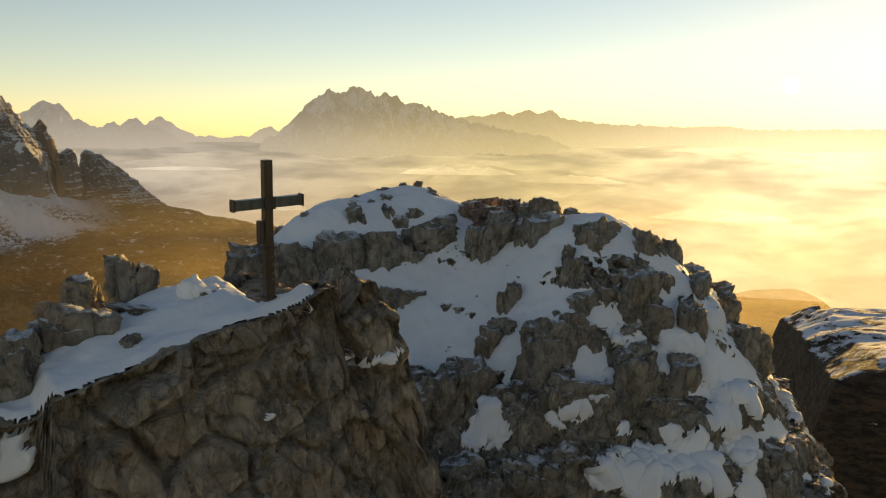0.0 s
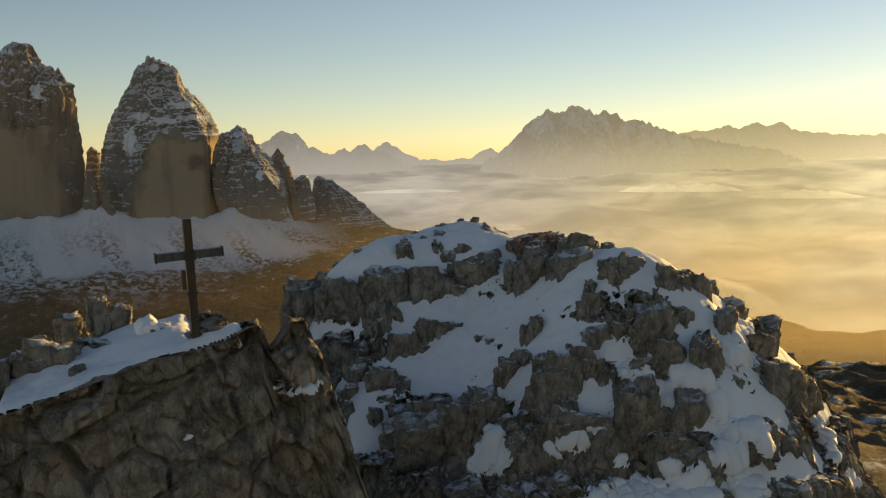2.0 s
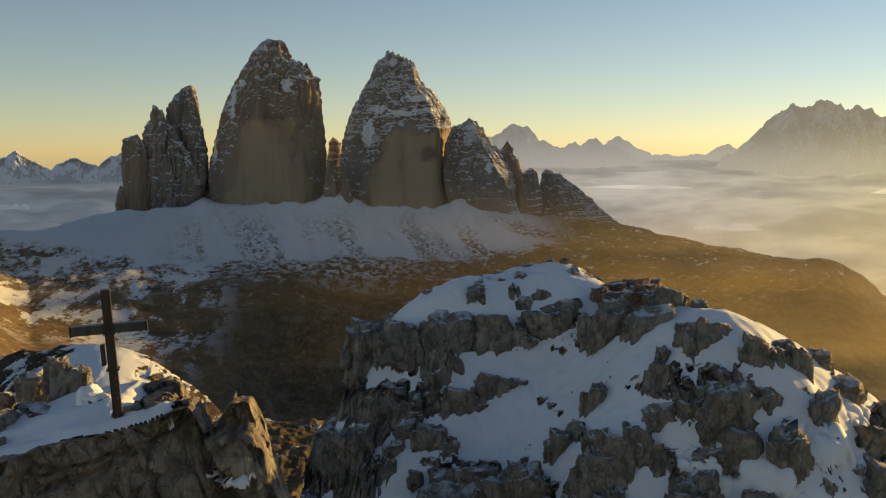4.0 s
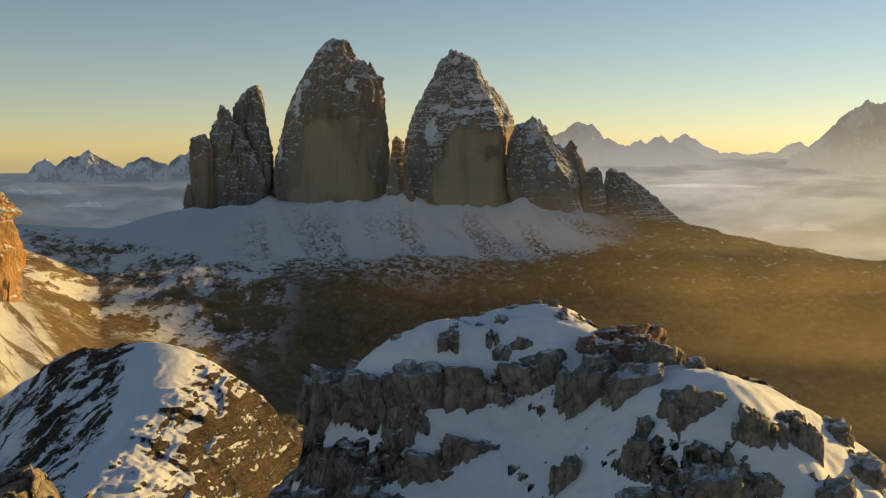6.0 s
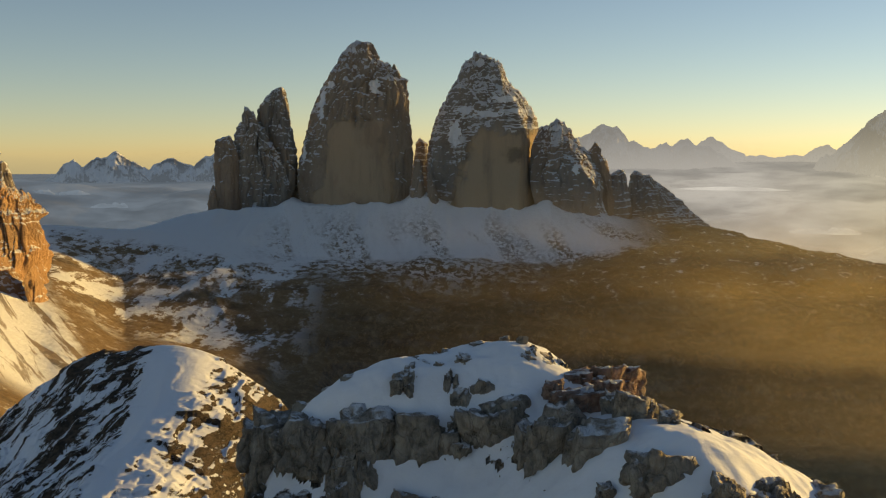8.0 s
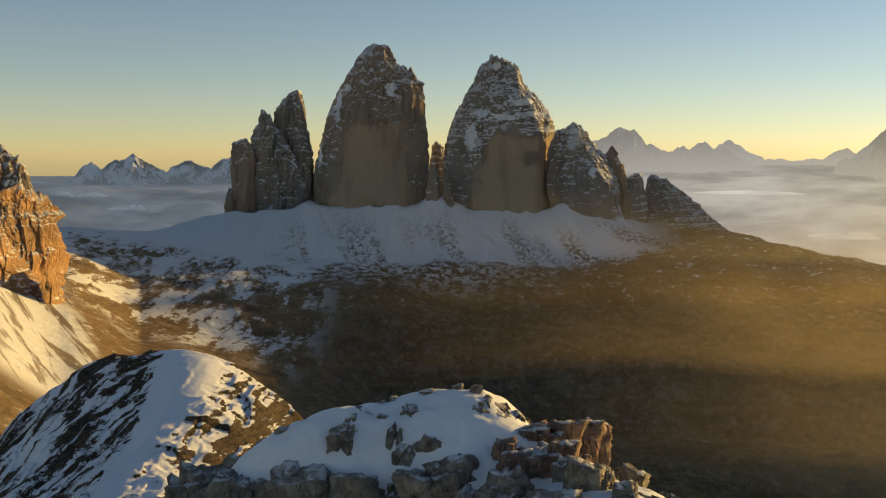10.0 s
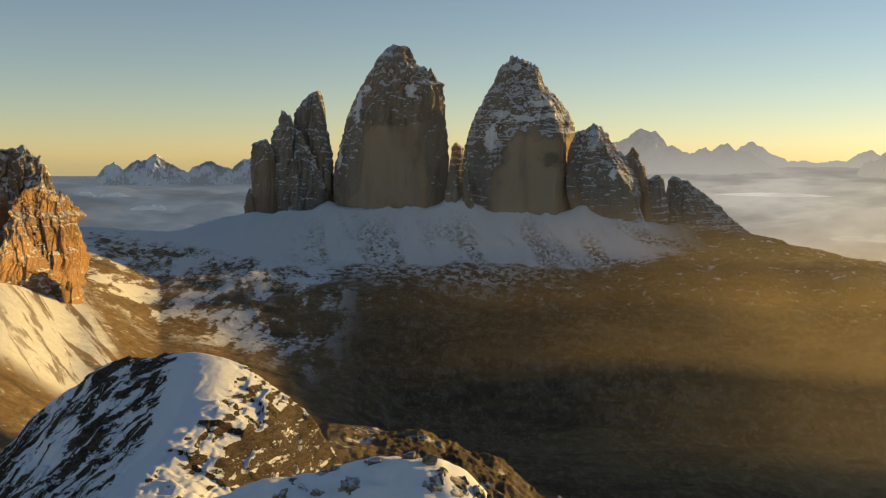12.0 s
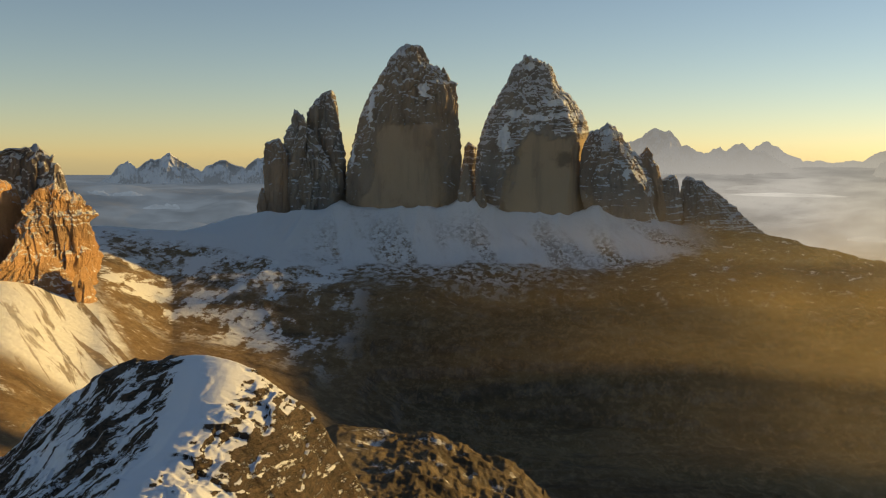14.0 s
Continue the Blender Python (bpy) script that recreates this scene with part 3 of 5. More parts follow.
def tower(name, label, profile, y, depth, seed, mat, strata=1.0, flute=1.0, n=(340, 280), wall=None, clefts=(), relief=1.0, snow=(), skew=0.0):
    """A rock tower: rows of height, left and right edge; depth: its thickness as a part of its width."""
    rows = np.array(profile, float)
    order = np.argsort(rows[:, 0])
    rows = rows[order]
    z = np.linspace(rows[0, 0] - 70, rows[-1, 0], n[1])
    xl, xr = np.interp(z, rows[:, 0], rows[:, 1]), np.interp(z, rows[:, 0], rows[:, 2])
    th = np.linspace(0, 2 * np.pi, n[0], endpoint=False)
    T, Z = np.meshgrid(th, z, indexing="ij")
    C, A = (xl + xr)[None] / 2, (xr - xl)[None] / 2
    wide = rows[:, 2].max() - rows[:, 1].min()
    B = np.maximum(A, 0.12 * wide) * depth
    r = random.Random(seed)
    reach = np.full(T.shape, 1.25)
    for a in np.radians([-92, -28, 20, 75, 130, 178, 226]):
        turn = a + radians(r.uniform(-14, 14)) + 0.16 * grain(Z / 140, a * 3, 0, seed)
        c = np.cos(T - turn)
        reach = np.where(c > 0.05, np.minimum(reach, r.uniform(0.80, 0.98) / np.maximum(c, 0.05)), reach)
    PX, PY = reach * np.cos(T), reach * np.sin(T)
    PX = np.where(PX > 0, PX / PX.max(0, keepdims=True), PX / -PX.min(0, keepdims=True))
    X = C + A * PX
    Y = y + B * PY
    nx, ny = np.cos(T), np.sin(T)
    shrink = np.clip(A / (0.25 * wide), 0.25, 1)
    calm = 1.0
    if wall is not None:
        z0, z1, l0, l1, r0, r1 = wall
        up = (Z - z0) / (z1 - z0)
        inner = np.minimum(np.minimum(X - l0 - up * (l1 - l0), r0 + up * (r1 - r0) - X), z1 - Z) + 34 * fbm(X / 60, Y / 60, Z / 60, seed + 5, 3)
        calm = 1 - 0.9 * smooth(-12, 14, inner) * (ny < 0.2)
    bend = 0.35 * fbm(X / 90, Y / 90, Z / 120, seed, 3)
    val, gap = blocks(X / 36 + bend, Y / 36 + bend, Z / 210 + bend, seed)
    v1, g1 = blocks(X / 16 + bend, Y / 16, Z / 80 + bend, seed + 4)
    v2, g2 = blocks(X / 7.5, Y / 7.5, Z / 24, seed + 9)
    step = (Z + 10 * fbm(X / 90, Y / 90, 0, seed + 3, 3) + 5 * fbm(X / 17, Y / 17, Z / 30, seed + 6, 3)) / 19
    saw = step - np.floor(step)
    fine_step = (Z + 8 * fbm(X / 50, Y / 50, 0, seed + 23, 3)) / 7.5
    fine_saw = fine_step - np.floor(fine_step)
    layered = smooth(-0.15, 0.35, fbm(X / 60, Y / 60, Z / 40, seed + 12, 4))
    out = relief * (11 * (val - 0.5) - 7 * smooth(0.12, 0.0, gap) * flute + 6 * (v1 - 0.5) - 3 * smooth(0.13, 0, g1) + 1.6 * (v2 - 0.5) - 0.8 * smooth(0.12, 0, g2))
    out = out + strata * (5.0 * (saw - 0.5) + 1.8 * (fine_saw - 0.5)) * layered
    out = out + 6 * flute * ridged(np.arctan2(ny, nx) * wide / 95 + bend, Z / 340, 0, seed + 7, 4)
    out = (out - 2.5) * shrink * calm
    out = out + (7 * fbm(X / 70, Y / 70, Z / 110, seed + 8, 4) * calm + 3.5 * relief * ridged(X / 19, Y / 19, Z / 45, seed + 14, 4) * calm) * shrink
    X, Y = X + nx * out, Y + ny * out
    turned = Y + skew * (X - C.mean())
    for cx, lo, hi, broad, deep in clefts:
        line = cx + 9 * fbm(Z / 60, cx, 0, seed + 16, 3)
        Y = Y + (ny < 0.1) * deep * np.exp(-((X - line) / broad) ** 2) * smooth(lo - 15, lo + 15, Z) * smooth(hi + 12, hi - 12, Z)
    soft = np.ones(15) / 15
    lo, hi = (np.convolve(np.pad(q, 7, mode="edge"), soft, "valid") for q in (X.min(0), X.max(0)))
    X = xl[None] + (X - lo[None]) / np.maximum(hi - lo, 1e-3)[None] * (xr - xl)[None]
    X, Y = X * turned / Y, turned
    topn = fbm(X / 10, Y / 10, 0, seed + 2, 4) + 0.8 * (blocks(X / 11, Y / 11, 0, seed + 31)[0] - 0.5)
    Z = Z + 13 * np.clip(wide / 200, 0.35, 1) * topn * smooth(rows[-1, 0] - 0.35 * (rows[-1, 0] - rows[0, 0]), rows[-1, 0], Z)
    P = np.stack([X, Y, Z], -1)
    cap = np.repeat(P[:, -1:, :].mean(0, keepdims=True), len(th), 0) + np.array([0, 0, 3.0])
    P = np.concatenate([P, cap], 1)
    ob = new(name, sheet(name, P, mat, wrap=True))
    for sx, sz, rx, rz in snow:
        near = np.hypot((P[..., 0] - sx) / rx, (P[..., 2] - sz) / rz) + 0.9 * fbm(P[..., 0] / 16, P[..., 1] / 16, P[..., 2] / 9, seed + 41, 4)
        keep = (near < 1.0) & (P[..., 1] < y + 4)
        part("snow_patch", sheet("snow_patch", P + np.array([0, -1.6, 0.5]), TOWER_SNOW, keep, wrap=True), TOWER_SNOW, ob, "snow lying on a ledge of the tower")
    return tagged(ob, label, "rock tower", group="row of rock towers")


TOWER_SNOW = snow_mat("tower_snow", 0.02, (0.70, 0.71, 0.74))
WALL_GREAT = (-140, 95, -440, -372, -196, -215)
WALL_WEST = (-140, 66, -34, 22, 260, 250)
T_GREAT = tower_rock("tower_great", (0.355, 0.27, 0.185), (0.315, 0.25, 0.19), 0.42, WALL_GREAT)
T_WEST = tower_rock("tower_west", (0.37, 0.28, 0.19), (0.30, 0.26, 0.22), 0.92, WALL_WEST, (134, -4, 24))
T_SMALL = tower_rock("tower_small", (0.31, 0.245, 0.185), (0.265, 0.24, 0.21), 0.62)
T_BROWN = tower_rock("tower_brown", (0.36, 0.255, 0.175), (0.32, 0.235, 0.17), 0.1)
T_SIDE = tower_rock("tower_side", (0.36, 0.285, 0.225), (0.31, 0.265, 0.23), 0.85)

tower("great_rock_tower", "tall ochre and grey dolomite tower dusted with snow",
      [(-144, -476, -158), (-106, -482, -157), (-66, -482, -152), (-26, -476, -148), (14, -466, -148), (67, -452, -152), (114, -440, -158), (147, -426, -158), (173, -414, -161), (203, -397, -165), (226, -383, -186), (248, -368, -212), (262, -358, -236), (278, -346, -245), (296, -326, -256), (307, -311, -264)],
      2702, 0.42, 3, T_GREAT, 0.22, 0.4, wall=WALL_GREAT, clefts=((-303, 95, 235, 9, 17), (-226, 75, 225, 14, 22), (-262, 190, 290, 7, 12), (-452, -150, 60, 9, 12), (-190, -130, 60, 8, 10), (-380, 90, 260, 10, 8)), relief=1.05, snow=((-316, 288, 20, 12), (-402, 150, 13, 62), (-250, 190, 16, 20), (-380, 190, 16, 12), (-452, 10, 9, 40)))
tower("rock_pillar", "thin rock tooth on the shoulder of the great tower",
      [(196, -226, -176), (222, -216, -184), (238, -210, -192), (248, -204, -197)], 2700, 0.8, 5, T_GREAT, 0.5, 0.5, (60, 50), relief=0.5)
tower("west_rock_tower", "broad dolomite tower with snow-banded ledges above an ochre wall",
      [(-134, -101, 222), (-89, -109, 218), (-44, -112, 210), (-7, -110, 204), (31, -105, 206), (68, -95, 207), (98, -86, 201), (127, -73, 186), (153, -58, 169), (175, -48, 150), (192, -37, 131), (208, -26, 119), (238, -13, 104), (256, 2, 84), (266, 14, 64), (276, 24, 46)],
      2704, 0.46, 17, T_WEST, 0.75, 0.25, wall=WALL_WEST, clefts=((-62, -120, 40, 7, 18), (52, 190, 262, 6, 16), (-20, -130, 50, 6, 12)), relief=0.85, snow=((40, 250, 10, 14), (110, 150, 40, 10), (60, 108, 62, 8), (-30, 60, 16, 40), (0, 118, 30, 12), (140, 118, 40, 7)))
tower("small_rock_tower", "slender grey dolomite tower with snow on ledges",
      [(-145, -603, -482), (-81, -602, -477), (-27, -594, -475), (14, -590, -478), (47, -587, -485), (101, -585, -494), (134, -579, -497), (151, -566, -501), (172, -549, -505), (182, -536, -509)],
      2700, 0.7, 29, T_SMALL, 0.25, 0.6, (200, 200), relief=1.1)
tower("small_rock_tower", "jagged grey dolomite tower with snow patches",
      [(-147, -640, -491), (-86, -640, -493), (-40, -640, -505), (0, -642, -521), (27, -646, -537), (53, -644, -552), (73, -638, -561), (93, -625, -577), (113, -621, -589), (128, -615, -602)],
      2660, 0.55, 37, T_SMALL, 0.35, 0.6, (220, 200), relief=1.3)
tower("rock_pillar", "short brown dolomite pillar beside the towers",
      [(-134, -700, -616), (-93, -698, -622), (-53, -699, -625), (-27, -701, -626), (13, -699, -633), (38, -692, -646), (49, -672, -652)],
      2655, 0.7, 43, T_BROWN, 0.25, 0.6, (140, 130), relief=0.6)
tower("rock_pillar", "low broken rock pillar at the foot of the towers",
      [(-134, -720, -684), (-107, -714, -692), (-87, -708, -700)], 2650, 0.9, 47, T_BROWN, 0.4, 0.5, (60, 50), relief=0.4)
tower("rock_pillar", "grey rock pillar in the gap between two towers",
      [(-140, -165, -90), (-60, -158, -98), (0, -148, -106), (30, -144, -112), (42, -138, -124)], 2790, 0.9, 53, T_SIDE, 0.6, 0.5, (80, 100), relief=0.5)
tower("rock_pillar", "narrow rock rib standing in a snow gully",
      [(-160, -160, -118), (-110, -154, -112), (-50, -144, -118), (-20, -138, -126)], 2640, 0.9, 59, T_SMALL, 0.6, 0.5, (60, 70), relief=0.5)
tower("rock_pillar", "narrow rock rib standing in a snow gully",
      [(-170, -110, -66), (-120, -106, -76), (-60, -104, -90), (-30, -100, -95)], 2635, 0.9, 61, T_SMALL, 0.6, 0.5, (60, 70), relief=0.5)
tower("side_rock_peak", "lower snow-dusted peak leaning on the west tower",
      [(-170, 205, 398), (-154, 200, 394), (-131, 190, 391), (-102, 182, 388), (-72, 178, 380), (-43, 177, 366), (-21, 179, 353), (1, 180, 342), (23, 184, 323), (45, 190, 304), (66, 205, 292), (80, 229, 276), (88, 246, 262)],
      2665, 0.5, 67, T_SIDE, 0.45, 0.4, (230, 190), clefts=((284, -110, 50, 6, 12),), relief=0.95, snow=((250, 68, 22, 10), (300, -40, 14, 16)))
tower("rock_pillar", "pointed dark rock pinnacle on the ridge",
      [(-150, 345, 420), (-102, 348, 411), (-72, 344, 406), (-43, 338, 400), (-21, 334, 392), (0, 337, 380), (14, 346, 377), (27, 356, 369)], 2680, 0.6, 71, T_BROWN, 0.6, 0.4, (90, 100), relief=0.5)
tower("rock_pillar", "small rock tooth on the ridge beside the towers",
      [(-150, 392, 468), (-103, 400, 458), (-80, 403, 454), (-60, 408, 450), (-47, 418, 446)], 2695, 0.7, 73, T_SIDE, 0.7, 0.5, (80, 80), relief=0.4)
tower("side_rock_ridge", "low stepped rock ridge running out from the towers",
      [(-205, 440, 690), (-186, 446, 668), (-168, 452, 644), (-151, 453, 626), (-132, 454, 609), (-117, 455, 588), (-103, 457, 573), (-88, 459, 553), (-73, 462, 533), (-62, 464, 510), (-54, 472, 498)],
      2705, 0.22, 79, T_SIDE, 0.9, 0.4, (220, 170), relief=0.9)


# ---- far ranges ----
def skyline(name, label, mat, distance, points, seed, rough=1.0, foot=-4.0, body=1.0):
    """A range: bearing and angle of its crest above the level line, at one distance."""
    pts = np.array(points, float)
    az = np.arange(pts[0, 0], pts[-1, 0], 0.035)
    crest = np.interp(az, pts[:, 0], pts[:, 1])
    crest = crest + rough * (0.5 * np.abs(fbm(az * 1.7, 0, 0, seed + 4, 3)) + 0.6 * (1 - np.abs(fbm(az * 2.6, 0, 0, seed + 7, 4)))) - 0.62 * rough
    t = np.linspace(0, 1, 70)
    A, T = np.meshgrid(az, t, indexing="ij")
    top = np.tan(np.radians(crest))[:, None] * distance
    low = math.tan(radians(foot)) * distance
    d = distance - 420 * T ** 1.2
    Z = top + (low - top) * T ** 0.85
    shape = ridged(A * 0.9, T * 1.2, 0, seed + 2, 5) * 90 + fbm(A * 3, T * 5, 0, seed + 6, 5) * 45 + blocks(A * 2.2, T * 8, 0, seed)[0] * 30
    d = d - shape * rough * body * smooth(0, 0.15, T)
    P = np.stack([d * np.sin(np.radians(A)), d * np.cos(np.radians(A)), Z], -1)
    back = P[:, :1] * np.array([1.04, 1.04, 1.0]) - np.array([0, 0, 260.0])
    ob = new(name, sheet(name, np.concatenate([back, P], 1), mat))
    return tagged(ob, label, "mountain range", kind="structure")


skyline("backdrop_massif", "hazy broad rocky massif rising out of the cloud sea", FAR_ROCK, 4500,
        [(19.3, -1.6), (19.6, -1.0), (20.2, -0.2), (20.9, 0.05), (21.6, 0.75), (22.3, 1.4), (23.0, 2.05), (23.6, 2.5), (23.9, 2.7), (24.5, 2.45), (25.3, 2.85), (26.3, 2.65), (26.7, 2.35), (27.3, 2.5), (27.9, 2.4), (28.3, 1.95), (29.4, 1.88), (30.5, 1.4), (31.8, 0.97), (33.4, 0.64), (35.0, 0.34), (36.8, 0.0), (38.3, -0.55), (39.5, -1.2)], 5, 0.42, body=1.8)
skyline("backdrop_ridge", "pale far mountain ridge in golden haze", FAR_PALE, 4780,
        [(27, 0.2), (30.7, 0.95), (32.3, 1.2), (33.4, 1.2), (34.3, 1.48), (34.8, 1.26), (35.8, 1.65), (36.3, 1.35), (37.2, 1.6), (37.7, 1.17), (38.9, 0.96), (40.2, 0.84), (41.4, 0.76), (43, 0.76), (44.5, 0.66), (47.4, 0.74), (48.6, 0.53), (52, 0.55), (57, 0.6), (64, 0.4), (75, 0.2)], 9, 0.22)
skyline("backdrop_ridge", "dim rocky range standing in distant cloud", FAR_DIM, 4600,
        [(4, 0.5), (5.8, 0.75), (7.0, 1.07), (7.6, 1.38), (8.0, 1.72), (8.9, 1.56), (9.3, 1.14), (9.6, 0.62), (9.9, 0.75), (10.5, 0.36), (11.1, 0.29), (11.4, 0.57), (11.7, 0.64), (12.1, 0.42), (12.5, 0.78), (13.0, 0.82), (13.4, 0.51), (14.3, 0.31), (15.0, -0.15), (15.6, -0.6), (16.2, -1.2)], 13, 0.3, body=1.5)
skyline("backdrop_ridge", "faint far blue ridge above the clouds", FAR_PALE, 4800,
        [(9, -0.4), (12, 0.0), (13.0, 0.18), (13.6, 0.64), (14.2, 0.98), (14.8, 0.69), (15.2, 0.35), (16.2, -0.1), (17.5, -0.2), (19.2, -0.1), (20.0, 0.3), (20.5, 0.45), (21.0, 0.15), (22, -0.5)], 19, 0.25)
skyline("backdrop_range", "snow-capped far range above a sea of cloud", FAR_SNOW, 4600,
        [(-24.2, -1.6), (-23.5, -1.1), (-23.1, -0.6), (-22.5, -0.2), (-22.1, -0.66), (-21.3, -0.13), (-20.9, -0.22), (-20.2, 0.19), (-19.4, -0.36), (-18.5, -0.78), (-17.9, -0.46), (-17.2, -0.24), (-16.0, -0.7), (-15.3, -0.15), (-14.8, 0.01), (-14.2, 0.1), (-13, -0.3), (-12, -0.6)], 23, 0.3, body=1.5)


# ---- sea of cloud ----
def cloud_sea():
    az = np.concatenate([np.arange(-40, 62, 0.16), np.arange(62, 100, 1.5)])
    d = np.concatenate([np.linspace(2350, 3300, 120, endpoint=False), np.linspace(3300, 4900, 180)])
    A, D = np.meshgrid(az, d, indexing="ij")
    fall = np.interp(D, [2350, 2600, 3000, 3500, 4000, 4500, 4900], [10.2, 8.6, 6.0, 3.6, 1.9, 0.85, 0.35])
    side = smooth(5, -15, A)
    fall = fall + 0.75 * side * smooth(3800, 4600, D)
    Z = -np.tan(np.radians(fall)) * D
    wave = fbm(A * 0.22, D / 330, 0, 61, 4, 0.45) * 34 + np.maximum(0, fbm(A * 0.11 + 3, D / 420, 0, 71, 3)) * 120 + fbm(A * 0.7, D / 150, 0, 77, 3) * 6
    Z = Z + wave * smooth(4900, 3300, D) * 0.9 + wave * 0.12
    P = np.stack([D * np.sin(np.radians(A)), D * np.cos(np.radians(A)), Z], -1)
    ob = new("cloud_sea", sheet("cloud_sea", P, CLOUD, flip=True))
    tagged(ob, "rolling sea of cloud filling the far valleys", "clouds", kind="structure")


cloud_sea()


def cloud_bank(az, el, distance, wide, tall, seed):
    """A long low bank of cloud lying on the sea of cloud."""
    u = np.linspace(-1, 1, 120)
    v = np.linspace(0, np.pi, 26)
    U, V = np.meshgrid(u, v, indexing="ij")
    body = np.clip(1 - U ** 2, 0, 1) ** 0.7
    puff = body * (0.55 + 0.45 * fbm(U * 5, V * 0.8, 0, seed, 4) + 0.5 * np.maximum(0, fbm(U * 2.2 + 7, 0, 0, seed + 3, 3)))
    a = np.radians(az + U * wide + 0.2 * np.cos(V))
    d = distance - np.cos(V) * 90 * body
    z = np.tan(np.radians(el)) * distance + tall * np.sin(V) * puff - 6
    P = np.stack([d * np.sin(a), d * np.cos(a), z], -1)
    ob = new("cloud_bank", sheet("cloud_bank", P, CLOUD_BANK))
    return tagged(ob, "long low cloud bank with evening light painted on as glow", "clouds", kind="structure")


cloud_bank(31.5, -2.2, 3700, 3.4, 46, 301)
cloud_bank(25.5, -3.3, 3500, 4.5, 22, 307)
cloud_bank(20.5, -4.3, 3300, 2.6, 22, 311)
cloud_bank(38.5, -2.6, 3650, 3.0, 30, 317)
cloud_bank(47.0, -4.6, 3250, 4.0, 46, 331)
cloud_bank(-20.2, -3.0, 3600, 1.7, 26, 337)
cloud_bank(-23.5, -2.3, 3800, 2.2, 40, 341)
cloud_bank(15.5, -2.0, 3900, 3.0, 16, 347)


# ---- snow-topped hill beyond the summit, with its spur ----
def hill(name, label, cx, cy, top, spread, mat, seed, n=260, rough=1.0, ridge=None, calm=None):
    u = np.linspace(-1, 1, n)
    X, Y = np.meshgrid(cx + u * spread, cy + u * spread, indexing="ij")
    Z = ridge(X, Y)
    val, gap = blocks(X / 17, Y / 17, Z / 14, seed)
    steep = smooth(0.1, 0.5, np.hypot(X - cx, Y - cy) / spread)
    if calm is not None:
        steep = 0.6 * calm(X, Y)
    Z = Z + rough * (3.5 * fbm(X / 60, Y / 60, 0, seed, 2) + (4.2 * (val - 0.5) + 2.6 * ridged(X / 16, Y / 26, Z / 12, seed + 3, 5) + 1.6 * (blocks(X / 6, Y / 6, Z / 5, seed + 7)[0] - 0.5)) * (0.03 + 1.2 * steep))
    ob = new(name, sheet(name, np.stack([X, Y, Z], -1), mat))
    return tagged(ob, label, "hill")


def stone_ridge(X, Y):
    """A crest that runs from the top towards the summit: broken cliffs on one side, a long flank on the other."""
    x, y = X + 166, Y - 532
    along = np.where(y < 0, 0.31 * y, -0.75 * y)
    side = x + 0.06 * np.minimum(y, 0) + 9 * fbm(X / 42, Y / 42, 0, 89, 2)
    near = smooth(0, -70, y)
    s = np.abs(side)
    right = np.where(s < 95, 0.0098 * s ** 2, 88.4 + 1.5 * (s - 95))
    left = np.where(s < 110, 0.0046 * s ** 2, 55.7 + 1.0 * (s - 110)) * (1 - near) + near * (0.52 * -side)
    fall = np.where(side > 0, right, left)
    return -107 + along - fall


def stone_calm(X, Y):
    """The snow crest is smooth, the flanks are rough."""
    side = X + 166 + 0.06 * np.minimum(Y - 532, 0)
    reach = np.interp(Y, [430, 515], [5, 30])
    return 1 - 0.9 * smooth(reach + 6, reach - 8, side) * smooth(-12, -2, side)


HILL_MAT = hill_rock("hill_rock_snow", 1.0, 0.06, True)
hill("snowy_hill", "rocky hill with a sunlit snow crest below the summit", -160, 470, -104, 190, HILL_MAT, 83, 420, 1.0, stone_ridge, stone_calm)


def shoulder_ridge(X, Y):
    """A flat-topped shoulder with a sheer face towards the summit."""
    u = 0.72 * (X - 51.5) + 0.69 * (Y - 45.5)
    v = 0.69 * (X - 51.5) - 0.72 * (Y - 45.5)
    top = -21.6 - 0.10 * u - 0.014 * np.maximum(0, 8 - v) ** 2 + 0.8 * fbm(X / 9, Y / 9, 0, 137, 4)
    edge = np.minimum(u + 2 + 0.12 * v * (v > 0), 18 - np.abs(v - 13))
    return top - np.interp(-edge, [-4, 0, 2.5, 9, 40], [0, 0.8, 6, 45, 110])


SHOULDER_MAT = hill_rock("shoulder_rock_snow", 0.25, 0.34)
hill("rock_shoulder", "brown rock shoulder with wind-packed snow on top", 55, 52, -18, 36, SHOULDER_MAT, 131, 220, 0.16, shoulder_ridge)

# ---- sunlit crags across the saddle ----
# orange of the low sun is put into the front crags' colour
CRAG = tower_rock("crag_sun_orange", (0.50, 0.29, 0.14), (0.36, 0.22, 0.12), 0.35)
CRAG_BACK = tower_rock("crag_dark", (0.22, 0.17, 0.14), (0.20, 0.165, 0.145), 0.6)


def crag(label, profile, y, depth, seed, mat=CRAG, n=(150, 130), strata=0.35):
    ob = tower("crag", label, profile, y, depth, seed, mat, strata * 0.6, 0.35, n, relief=1.9, skew=1.1 if mat is CRAG else 0.2)
    return tagged(ob, label, "crag", group="sunlit crags")


